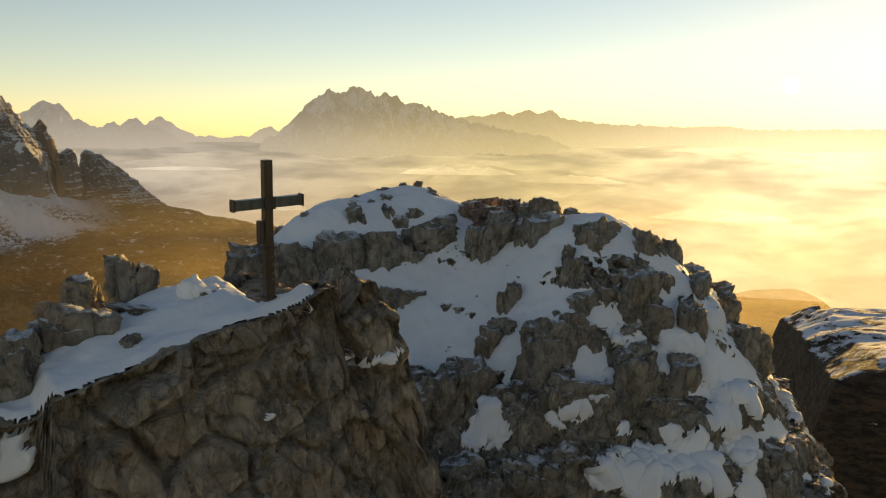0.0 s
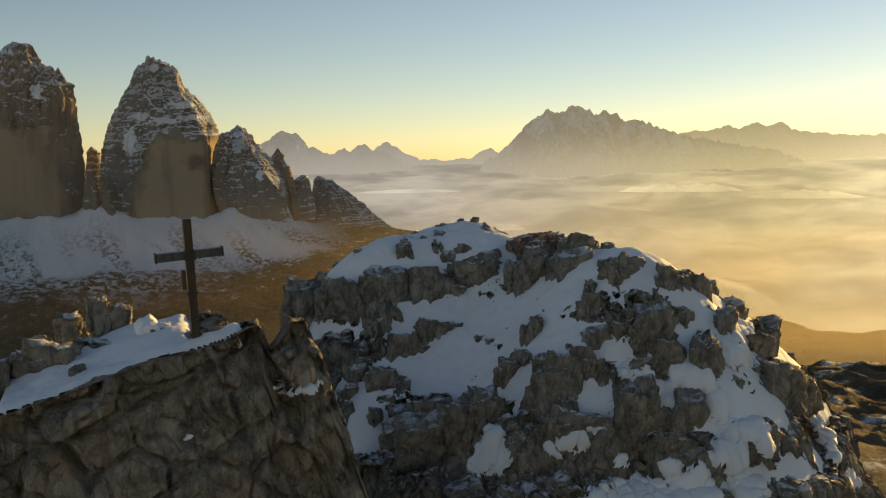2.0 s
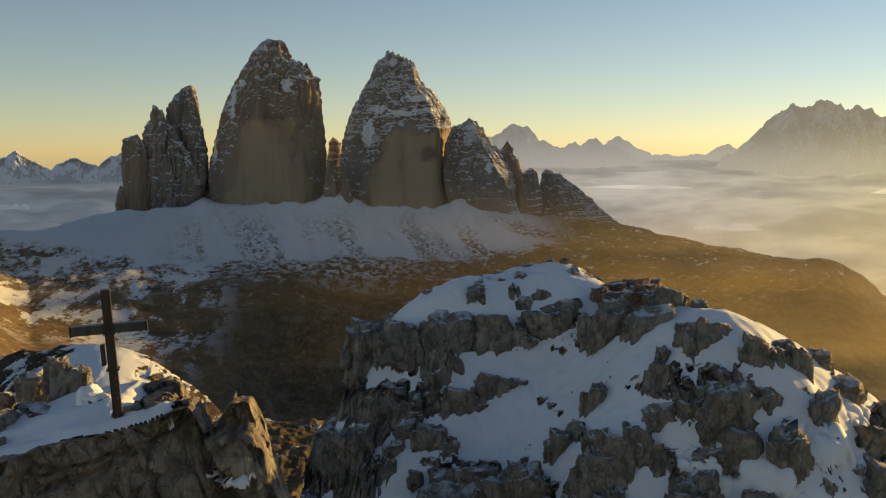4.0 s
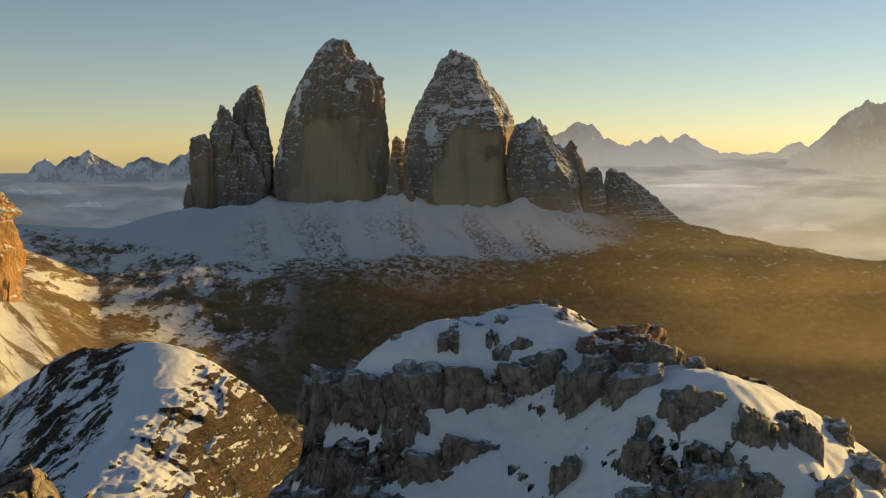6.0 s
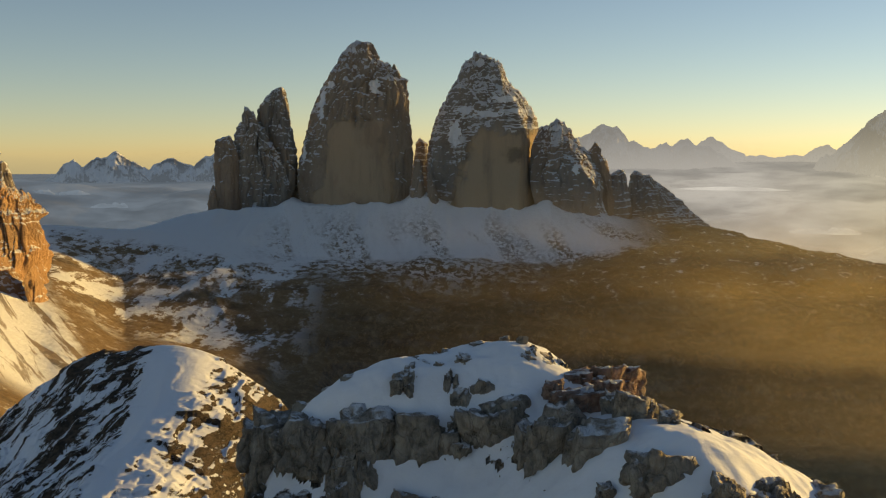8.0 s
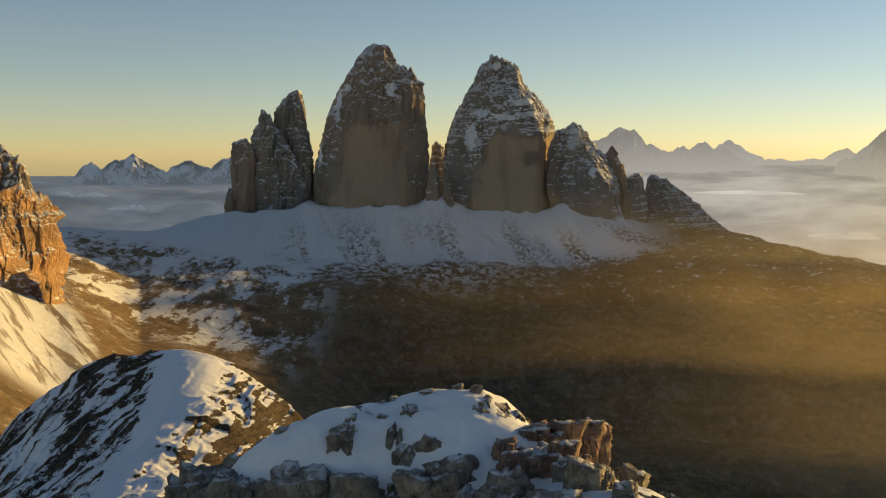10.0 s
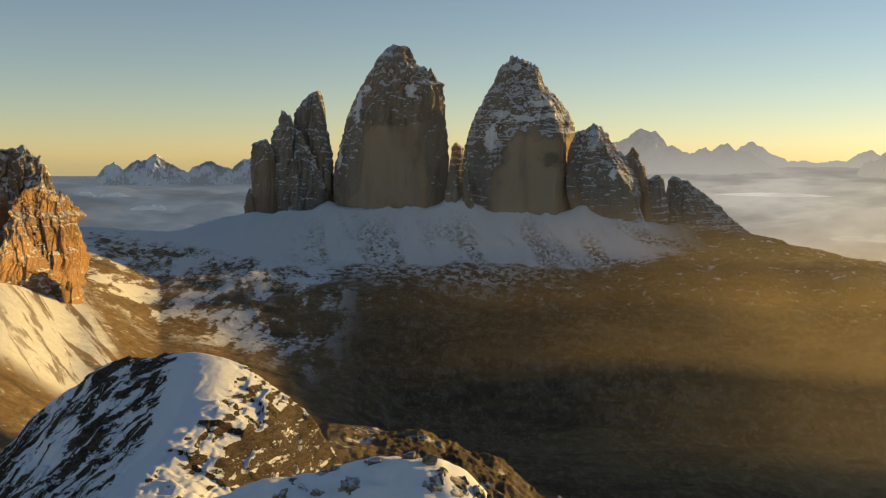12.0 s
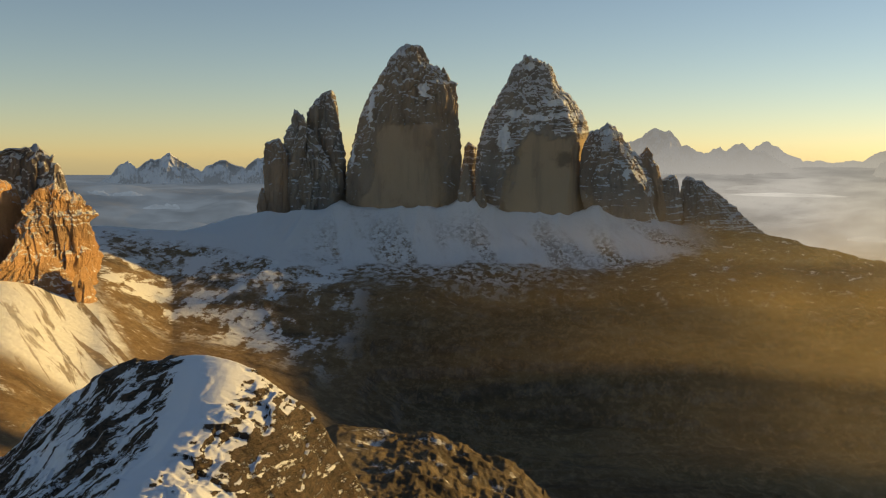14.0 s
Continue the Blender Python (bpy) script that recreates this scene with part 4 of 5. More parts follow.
crag("dark layered crag with snow bands behind the sunlit cliffs", [(-260, -1240, -850), (-77, -1150, -890), (-40, -1110, -902), (-4, -1060, -916), (9, -1010, -928), (16, -970, -950)], 1860, 0.35, 211, CRAG_BACK, (200, 150), 1.2)
crag("dark pointed crag with snow bands behind the sunlit cliffs", [(-260, -960, -850), (-76, -940, -880), (-37, -921, -887), (-15, -906, -893)], 1845, 0.7, 213, CRAG_BACK, (100, 110), 1.0)
crag("tall orange sunlit crag with broken pinnacles", [(-300, -990, -700), (-213, -905, -698), (-179, -863, -690), (-155, -847, -697), (-116, -840, -710), (-102, -830, -694), (-83, -819, -709), (-64, -813, -735), (-53, -798, -762)], 1570, 0.42, 223, CRAG, (420, 320), 0.9)
crag("orange rock buttress lit by the low sun", [(-290, -950, -786), (-229, -937, -789), (-143, -923, -796), (-96, -901, -802), (-59, -880, -817), (-42, -862, -830)], 1530, 0.6, 227, CRAG, (240, 220), 0.7)
crag("broken orange rock edge above the snow slope", [(-300, -835, -674), (-255, -830, -680), (-228, -834, -691), (-201, -833, -709), (-173, -817, -726), (-146, -802, -744), (-124, -785, -762)], 1490, 0.5, 231, CRAG, (300, 240), 0.8)
crag("short orange rock pillar on the snow slope", [(-290, -722, -682), (-236, -716, -685), (-208, -719, -691), (-184, -711, -699)], 1535, 0.8, 229, CRAG, (100, 90))
crag("short orange rock pillar on the snow slope", [(-310, -742, -686), (-280, -734, -690), (-253, -735, -691), (-237, -722, -701)], 1465, 0.8, 233, CRAG, (100, 90))
crag("low brown rock knob on the snow slope", [(-300, -745, -655), (-281, -740, -659), (-253, -741, -666), (-228, -735, -680), (-210, -722, -703)], 1300, 0.7, 239, CRAG, (130, 100))


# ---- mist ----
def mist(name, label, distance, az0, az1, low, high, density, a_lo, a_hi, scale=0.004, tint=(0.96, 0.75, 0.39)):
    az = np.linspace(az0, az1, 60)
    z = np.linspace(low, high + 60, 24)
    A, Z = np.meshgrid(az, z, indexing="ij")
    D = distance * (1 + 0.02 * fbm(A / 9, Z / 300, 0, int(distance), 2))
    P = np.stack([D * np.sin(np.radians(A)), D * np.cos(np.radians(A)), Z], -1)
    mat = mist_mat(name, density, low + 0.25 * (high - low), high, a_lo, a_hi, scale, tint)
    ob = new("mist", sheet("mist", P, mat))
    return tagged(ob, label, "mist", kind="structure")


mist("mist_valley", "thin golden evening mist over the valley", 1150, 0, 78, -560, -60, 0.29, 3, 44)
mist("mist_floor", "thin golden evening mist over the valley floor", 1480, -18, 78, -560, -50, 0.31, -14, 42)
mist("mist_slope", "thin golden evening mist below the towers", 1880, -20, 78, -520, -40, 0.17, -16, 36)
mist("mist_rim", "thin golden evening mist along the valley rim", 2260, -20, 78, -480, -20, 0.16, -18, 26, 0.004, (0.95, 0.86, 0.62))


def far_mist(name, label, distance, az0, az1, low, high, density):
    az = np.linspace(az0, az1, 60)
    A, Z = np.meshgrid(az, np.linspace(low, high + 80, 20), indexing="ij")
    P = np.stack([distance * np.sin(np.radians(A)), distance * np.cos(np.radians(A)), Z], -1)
    ob = new("backdrop_haze_glow", sheet("backdrop_haze_glow", P, far_mist_mat(name, density, low + 0.3 * (high - low), high)))
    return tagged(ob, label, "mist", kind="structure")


# emissive sheets stand in for sunlit haze in the distance
far_mist("mist_gap", "glowing sheet of painted golden haze over the cloud sea", 3150, 12, 80, -520, -40, 0.32)
far_mist("mist_far", "glowing sheet of painted pale haze before the far ranges", 3950, -40, 85, -400, 40, 0.22)
far_mist("mist_horizon", "glowing sheet of painted pale haze on the horizon", 4690, -40, 85, -300, 80, 0.38)


# ---- the low sun ----
def sun_disc():
    k = Nodes("sun_glow")
    e = k.n.new("ShaderNodeEmission")
    e.inputs[0].default_value = (1.0, 0.86, 0.55, 1)
    e.inputs[1].default_value = 60.0
    k.l.new(e.outputs[0], k.out.inputs[0])
    bm = bmesh.new()
    bmesh.ops.create_uvsphere(bm, u_segments=32, v_segments=16, radius=42)
    me = bpy.data.meshes.new("sun_disc")
    bm.to_mesh(me)
    bm.free()
    me.materials.append(k.mat)
    ob = new("sun_disc", me)
    a, el = radians(50.6), radians(3.0)
    ob.location = (4900 * math.sin(a) * math.cos(el), 4900 * math.cos(a) * math.cos(el), 4900 * math.sin(el))
    tagged(ob, "low evening sun above the far ridge", "sun", kind="structure")


sun_disc()


# ---- the summit rock ----
GX, GY = np.arange(-10, 23, 4.0), np.arange(20, 53, 4.0)
SUMMIT = (
    (-34.7, -32.0, -30.0, -28.7, -27.6, -26.8, -26.8, -28.8, -32.9),
    (-30.2, -27.5, -25.4, -24.0, -22.4, -21.2, -21.3, -23.9, -29.6),
    (-26.7, -23.8, -21.4, -19.3, -17.6, -15.5, -16.0, -19.3, -26.4),
    (-23.9, -20.7, -18.3, -14.5, -11.9, -9.0, -12.3, -15.1, -19.7),
    (-21.6, -17.9, -16.6, -16.8, -9.8, -7.6, -10.2, -11.4, -16.2),
    (-19.9, -15.6, -13.4, -13.8, -9.9, -8.6, -10.6, -14.6, -22.3),
    (-19.4, -9.4, -6.5, -8.0, -6.4, -11.2, -16.4, -21.1, -27.9),
    (-23.4, -14.8, -10.3, -8.1, -7.3, -13.6, -20.1, -25.4, -31.4),
    (-25.8, -20.0, -15.9, -13.8, -13.0, -15.1, -19.3, -24.6, -32.5),
)


def summit_base(x, y):
    """The lie of the summit under its boulders."""
    z = cubic_table(GX, GY, SUMMIT, x, y)
    return z


def summit_rock(x, y):
    z = summit_base(x, y)
    warp = 1.1 * fbm(x / 4, y / 4, 0, 3, 3)
    u = (z + warp) / 2.6
    k = np.floor(u)
    q = u - k
    stepped = (k + smooth(0.30, 0.80, q)) * 2.6 - warp
    flat = smooth(-8.0, -10.0, z)
    z = z + flat * 0.75 * (stepped - z)
    v, g = blocks(x / 1.7, y / 1.7, z / 2.2, 5)
    w, h = blocks(x / 0.62, y / 0.62, z / 0.8, 15)
    e = 0.3
    slope = np.hypot(summit_base(x + e, y) - summit_base(x, y), summit_base(x, y + e) - summit_base(x, y)) / e
    soft = 1 - 0.6 * smooth(0.9, 2.0, slope)
    z = z + soft * 0.85 * (v - 0.55) - 0.35 * soft * smooth(0.12, 0, g) + 0.28 * soft * (w - 0.5) - 0.12 * smooth(0.12, 0, h) + 0.25 * fbm(x / 1.2, y / 1.2, 0, 9, 5)
    return z


def snow_top(x, y):
    """The snow lies smooth in hollows and on benches and is thin or gone where it is steep."""
    z = summit_base(x, y)
    e = 0.35
    slope = np.hypot(summit_base(x + e, y) - z, summit_base(x, y + e) - z) / e
    thick = 0.22 + 0.45 * fbm(x / 3.4, y / 3.4, 0, 33, 4) + 0.10 * fbm(x / 0.7, y / 0.7, 0, 37, 3)
    thick = thick - 0.8 * smooth(0.8, 1.8, slope) - 0.9 * smooth(1.3, 2.2, slope) - 0.5 * smooth(-14.0, -19.0, z) + 0.15 * smooth(-10.5, -8.5, z)
    thick = thick + 0.4 * np.exp(-((x - 2.6) / 2.2) ** 2 - ((y - 38.5) / 3.4) ** 2)
    thick = thick + 0.55 * np.exp(-((x - 11) / 3.2) ** 2 - ((y - 28.3) / 2.6) ** 2) + 0.4 * np.exp(-((x - 13) / 2.5) ** 2 - ((y - 33) / 3) ** 2)
    for cx, cy, r in ((-2.6, 33.6, 2.6), (-0.6, 31.6, 2.2), (1.8, 29.6, 2.2), (0.8, 28.5, 3.0), (-2.6, 31.5, 2.4)):
        thick = thick - 1.3 * np.exp(-((x - cx) ** 2 + (y - cy) ** 2) / r ** 2)
    return z + thick


SURFACES = {}


def drape(name, height, base, x0, x1, y0, y1, nx, ny, fine, mat, relief=1.0):
    """A surface over a stretch of the plan, with its rows spread evenly along the slope beneath, so that steep faces keep their detail."""
    xs = np.linspace(x0, x1, nx)
    ys = np.linspace(y0, y1, fine)
    X, Y = np.meshgrid(xs, ys, indexing="ij")
    Z = base(X, Y)
    rows = np.empty((nx, ny))
    for i in range(nx):
        run = np.concatenate([[0], np.cumsum(np.hypot(np.diff(ys), np.diff(Z[i])))])
        rows[i] = np.interp(np.linspace(0, run[-1], ny), run, ys)
    for _ in range(4):
        rows[1:-1] = (rows[:-2] + 2 * rows[1:-1] + rows[2:]) / 4
    cols = np.repeat(xs[:, None], ny, 1)
    P = np.stack([cols, rows, height(cols, rows)], -1)
    x, y, z = P[..., 0], P[..., 1], P[..., 2]
    steep = np.abs(np.gradient(z, axis=1)) / np.maximum(np.hypot(np.gradient(z, axis=1), np.gradient(y, axis=1)), 1e-6)
    steep = smooth(0.5, 0.9, steep)
    lean = x + 0.35 * z
    b1, g1 = blocks(lean / 2.3 + 0.3 * fbm(x / 3, z / 3, 0, 59, 2), y / 4, (z - 0.3 * x) / 3.0, 63)
    b2, g2 = blocks(lean / 0.75, y / 2, (z - 0.3 * x) / 1.9, 67)
    b3, g3 = blocks(x / 0.34, y / 0.5, z / 0.42, 69)
    push = 1.05 * (b1 - 0.5) - 0.35 * smooth(0.06, 0, g1) + 0.42 * (b2 - 0.5) - 0.22 * smooth(0.07, 0, g2) + 0.08 * (b3 - 0.5)
    joint = (z - 0.42 * x + 0.5 * fbm(x / 2.5, z / 2.5, 0, 73, 3)) / 3.1
    push = push - 0.35 * smooth(0.06, 0.0, np.abs(joint - np.floor(joint) - 0.5)) + 0.18 * fbm(x / 0.9, y / 2, z / 0.9, 77, 4)
    push = (np.roll(push, 1, 0) + 2 * push + np.roll(push, -1, 0)) / 4
    P[..., 0] = x + 0.12 * fbm(x / 0.8, y / 0.8, z / 0.8, 51, 4)
    P[..., 1] = y + 0.20 * fbm(x / 0.7, y / 0.7, z / 0.9, 57, 5) - relief * steep * push
    SURFACES[name] = P
    return new(name, sheet(name, P, mat))


summit = drape("summit_rock", summit_rock, summit_base, -9, 22, 20.5, 52, 420, 640, 900, ROCK)
tagged(summit, "grey fractured dolomite summit with ledges and gullies", "rock")


def snow_cover(name, label, top, rock, x0, x1, y0, y1, step, parent=None):
    X, Y = np.meshgrid(np.arange(x0, x1, step), np.arange(y0, y1, step), indexing="ij")
    S, R = top(X, Y), rock(X, Y)
    keep = S > R - 0.10
    ob = new(name, sheet(name, np.stack([X, Y, S], -1), SNOW, keep))
    return tagged(ob, label, "snow", kind="stuff")


snow_cover("summit_snow", "smooth old snow lying on the summit ledges", snow_top, summit_rock, -8, 21, 23, 51, 0.085)


# ---- the narrow ridge that carries the cross ----
def ridge_top(x):
    return np.interp(x, [-24, -20, -18.8, -18.5, -16, -14, -12, -10.7, -10.35, -10.0, -9.6, -9.1, -8.6, -8.0, -7.2, -6, -5],
                     [-11.9, -11.5, -11.3, -10.7, -10.1, -9.5, -9.2, -8.8, -9.7, -9.5, -8.9, -8.9, -10.2, -12.2, -15.5, -20, -26])


def ridge_edge(x):
    return np.interp(x, [-24, -18.8, -18.5, -16, -13, -11, -9.4, -8, -7, -5], [22.2, 21.6, 20.8, 21.2, 21.5, 22.3, 23.0, 22.7, 22.5, 22.2])


def ridge_base(x, y):
    top, edge = ridge_top(x), ridge_edge(x)
    inside = y - edge
    platform = top + 0.10 * np.clip(inside, 0, 3.2) * (x < -11) - 1.6 * np.maximum(0, inside - 4.6) - 0.9 * np.maximum(0, inside - 1.0) * smooth(-12, -10.4, x)
    wall = top + 5.2 * inside
    return np.where(inside < 0, wall, platform)


def ridge_rock(x, y):
    z = ridge_base(x, y)
    v, g = blocks(x / 1.5, y / 1.5, z / 2.0, 85)
    w, h = blocks(x / 0.5, y / 0.5, z / 0.7, 95)
    level = smooth(0.1, 0.6, y - ridge_edge(x))
    return z + level * (0.32 * (v - 0.6) - 0.2 * smooth(0.1, 0, g) + 0.16 * (w - 0.5)) + 0.10 * fbm(x / 0.8, y / 0.8, 0, 91, 4)


def ridge_snow(x, y):
    z = ridge_base(x, y)
    inside = y - ridge_edge(x)
    thick = 0.24 + 0.22 * fbm(x / 1.7, y / 1.7, 0, 97, 3) + 0.05 * fbm(x / 0.4, y / 0.4, 0, 99, 3)
    edge = inside - 0.2 - 0.3 * fbm(x / 0.9, 0, 0, 103, 3)
    thick = thick * smooth(-0.05, 0.6, edge) - 0.9 * smooth(0.12, -0.02, edge) * (inside > 0) - 0.6 * smooth(-11.6, -10.6, x) - 0.9 * smooth(-13.2, -12.2, x) * smooth(0.8, 1.6, inside)
    return np.where(inside < 0.05, -99, z + thick)


ridge = drape("cross_ridge", ridge_rock, ridge_base, -24, -5, 16.5, 31, 340, 620, 1400, ROCK_RIDGE, 1.1)
tagged(ridge, "narrow dolomite ridge with a sheer fractured wall", "rock")
snow_cover("ridge_snow", "trodden snow on the ridge beside the cross", ridge_snow, ridge_rock, -23.5, -9, 21, 29, 0.06)


# ---- single boulders and outcrops ----
def boulder_mesh(seed, mat, pieces=4):
    """A cluster of jointed blocks, broken along steep planes, as dolomite weathers."""
    r = random.Random(seed)
    verts, faces, start = [], [], 0
    for k in range(pieces):
        bm = bmesh.new()
        bmesh.ops.create_icosphere(bm, subdivisions=4, radius=1.0)
        co = np.array([v.co[:] for v in bm.verts])
        tri = np.array([[v.index for v in f.verts] for f in bm.faces])
        bm.free()
        planes = [((1, 0, 0), .8), ((-1, 0, 0), .8), ((0, 1, 0), .8), ((0, -1, 0), .8), ((0, 0, 1), .8), ((0, 0, -1), .9)]
        planes = [(Vector(n) + Vector((r.uniform(-.22, .22), r.uniform(-.22, .22), r.uniform(-.22, .22))), d * r.uniform(.85, 1.1)) for n, d in planes]
        for _ in range(5):
            planes.append((Vector((r.gauss(0, 1), r.gauss(0, 1), r.gauss(0, 0.6))), r.uniform(0.85, 1.05)))
        rad = np.full(len(co), 1.6)
        for n, d in planes:
            n = n.normalized()
            dot = co @ np.array(n[:])
            rad = np.where(dot > 1e-3, np.minimum(rad, d / np.maximum(dot, 1e-3)), rad)
        p = co * rad[:, None]
        if k == 0:
            size, at = (0.72, 0.75, 0.95), (r.uniform(-.2, .2), 0.1, 0)
        else:
            h = r.uniform(0.45, 0.95)
            size, at = (r.uniform(.28, .55), r.uniform(.35, .6), h), (r.uniform(-.75, .75), r.uniform(-.5, .3), r.uniform(-.35, .05))
        p = p * np.array(size) + np.array(at)
        off = seed * 3.1 + k
        v, g = blocks(p[:, 0] * 3.0 + off, p[:, 1] * 3.0, p[:, 2] * 2.2, seed)
        w, h = blocks(p[:, 0] * 7.0 + off, p[:, 1] * 7.0, p[:, 2] * 5.0, seed + 5)
        push = 0.16 * (v - 0.5) - 0.10 * smooth(0.12, 0, g) + 0.07 * (w - 0.5) - 0.04 * smooth(0.1, 0, h) + 0.05 * fbm(p[:, 0] * 5 + off, p[:, 1] * 5, p[:, 2] * 5, seed, 4)
        p = p + co * push[:, None]
        verts.append(p)
        faces.append(tri + start)
        start += len(p)
    return mesh_from("boulder", np.concatenate(verts), np.concatenate(faces), mat)


BOULDERS = [boulder_mesh(s, ROCK) for s in range(12)]
RED_BOULDERS = [boulder_mesh(40 + s, ROCK_RED) for s in range(3)]
COUNT = [0]


def boulder(x, y, z, w, h, name="rock_outcrop", label="grey angular dolomite outcrop standing out of the snow", red=False, deep=0.9, group="summit outcrops"):
    COUNT[0] += 1
    i = COUNT[0]
    r = random.Random(i * 7)
    me = RED_BOULDERS[i % 3] if red else BOULDERS[i % 12]
    ob = new(name, me)
    ob.location = (x, y, z)
    ob.rotation_euler = (r.uniform(-.12, .12), r.uniform(-.12, .12), r.uniform(-.35, .35) + (i % 2) * math.pi)
    a, b = w * 0.60, w * 0.60 * deep
    ob.scale = (a, b, h * 0.62)
    return tagged(ob, label, "rock", group=group)

boulder(-5.6, 43.9, -11.6, 2.8, 3.1)
boulder(-3.7, 42.6, -11.2, 3.1, 2.7)
boulder(-1.6, 42.4, -10.8, 2.9, 2.4)
boulder(0.9, 42.1, -10.9, 3.2, 3.0)
boulder(2.6, 42.2, -10.2, 1.64, 1.29)
boulder(4.4, 42.0, -9.9, 3.0, 2.3)
boulder(6.1, 38.8, -10.0, 2.7, 3.3)
boulder(6.2, 42.0, -8.7, 1.24, 0.98, red=True)
boulder(7.1, 41.2, -8.9, 2.25, 1.29, red=True)
boulder(-0.2, 43.4, -9.1, 1.24, 1.74)
boulder(0.8, 44.0, -8.6, 0.53, 0.40)
boulder(1.4, 44.4, -8.3, 0.59, 0.58)
boulder(2.8, 44.8, -8.0, 1.28, 0.50)
boulder(3.5, 43.0, -9.0, 1.25, 1.21)
boulder(-2.5, 44.3, -8.9, 0.63, 0.66)
boulder(-1.1, 39.9, -13.8, 2.73, 2.26)
boulder(0.2, 40.0, -13.2, 1.97, 1.86)
boulder(1.9, 40.2, -12.6, 1.78, 0.63)
boulder(-2.3, 41.3, -11.8, 0.80, 0.84)
boulder(-2.4, 40.6, -12.7, 0.79, 1.04)
boulder(-5.6, 41.3, -13.8, 0.90, 0.53)
boulder(-3.5, 39.7, -14.1, 0.97, 0.61)
boulder(-3.9, 39.3, -14.8, 1.35, 1.22)
boulder(-2.9, 38.5, -15.2, 2.48, 1.81)
boulder(-2.0, 37.7, -15.5, 0.76, 0.60)
boulder(-3.4, 36.9, -16.4, 0.93, 1.18)
boulder(-2.7, 37.1, -16.0, 0.47, 0.36)
boulder(2.6, 36.6, -14.3, 0.64, 0.40)
boulder(1.9, 36.6, -14.9, 0.84, 0.47)
boulder(1.6, 36.0, -15.2, 0.65, 0.43)
boulder(4.5, 35.2, -12.4, 1.19, 1.73)
boulder(3.9, 37.5, -12.6, 0.38, 0.32)
boulder(-1.0, 36.1, -16.3, 2.93, 1.54)
boulder(0.7, 34.8, -15.9, 1.62, 1.52)
boulder(-2.1, 34.9, -17.2, 3.57, 2.45)
boulder(-0.3, 33.7, -16.6, 2.64, 2.59)
boulder(1.1, 33.2, -15.8, 2.09, 2.76)
boulder(2.9, 34.4, -14.2, 1.61, 1.70)
boulder(3.9, 32.8, -13.7, 1.22, 1.29)
boulder(3.7, 31.6, -14.8, 2.38, 2.69)
boulder(3.7, 30.2, -16.3, 2.34, 2.46)
boulder(-6.1, 40.0, -15.8, 2.34, 2.68)
boulder(-4.3, 38.8, -15.5, 1.15, 1.01)
boulder(8.2, 40.9, -8.7, 1.68, 1.77, red=True)
boulder(8.7, 38.6, -8.9, 2.1, 2.0)
boulder(9.7, 37.5, -8.6, 1.00, 0.76)
boulder(7.2, 37.0, -9.8, 2.7, 2.6)
boulder(8.7, 34.0, -9.8, 3.14, 2.14)
boulder(7.2, 34.3, -10.1, 0.74, 0.78)
boulder(10.7, 32.8, -10.2, 1.58, 2.55)
boulder(13.2, 37.0, -9.9, 0.82, 0.39)
boulder(6.8, 33.4, -11.0, 1.28, 1.73)
boulder(8.9, 32.0, -10.9, 0.45, 0.48)
boulder(7.7, 32.7, -10.8, 0.33, 0.34)
boulder(9.0, 31.5, -11.9, 3.03, 2.63)
boulder(8.0, 32.1, -11.3, 1.08, 0.76)
boulder(9.1, 30.3, -13.3, 1.94, 2.04)
boulder(7.8, 30.6, -13.4, 1.93, 0.74)
boulder(6.4, 32.2, -12.3, 1.60, 1.13)
boulder(5.1, 32.6, -12.7, 0.43, 0.34)
boulder(10.7, 31.4, -11.6, 1.27, 1.53)
boulder(12.8, 32.9, -11.1, 1.33, 3.21)
boulder(10.7, 29.7, -13.7, 1.78, 2.81)
boulder(5.5, 31.6, -13.5, 1.93, 2.22)
boulder(4.3, 31.7, -14.3, 2.10, 2.78)
boulder(7.3, 29.6, -15.1, 2.41, 2.91)
boulder(9.2, 28.7, -15.6, 2.42, 2.73)
boulder(17.0, 33.7, -13.7, 1.90, 1.80)
boulder(19.7, 35.1, -14.9, 0.73, 0.55)
boulder(18.2, 33.1, -15.1, 0.70, 0.39)
boulder(13.6, 30.2, -14.1, 1.11, 0.59)
boulder(14.9, 30.8, -14.2, 0.57, 0.48)
boulder(12.1, 29.4, -14.4, 1.44, 0.95)
boulder(15.6, 30.6, -15.4, 3.82, 3.62)
boulder(18.2, 32.2, -16.2, 1.56, 1.80)
boulder(5.1, 29.9, -16.2, 3.42, 2.16)

# small rocks along the crest and the red ledge
boulder(5.1, 45.7, -7.3, 0.5, 0.4)
boulder(4.4, 46.2, -7.35, 0.5, 0.35)
boulder(3.2, 46.2, -7.6, 0.7, 0.35)
boulder(1.0, 46.0, -8.3, 0.9, 0.4)
boulder(-0.4, 45.9, -8.7, 0.7, 0.35)
boulder(-1.8, 45.5, -9.0, 1.0, 0.5)
boulder(-3.4, 45.1, -9.6, 1.0, 0.6)
boulder(-4.6, 44.6, -10.3, 1.1, 0.9)
boulder(-5.5, 44.2, -11.0, 1.3, 1.2)
boulder(7.4, 43.6, -8.7, 1.9, 1.2, red=True, label="reddish broken dolomite ledge under the snow cap")
boulder(8.8, 44.3, -8.7, 1.7, 1.3, red=True, label="reddish broken dolomite ledge under the snow cap")
boulder(9.7, 44.6, -9.1, 1.6, 1.5, red=True, label="reddish broken dolomite block on the skyline")
boulder(10.9, 43.4, -10.2, 1.3, 1.1)
boulder(14.8, 35.9, -11.1, 1.97, 1.48)
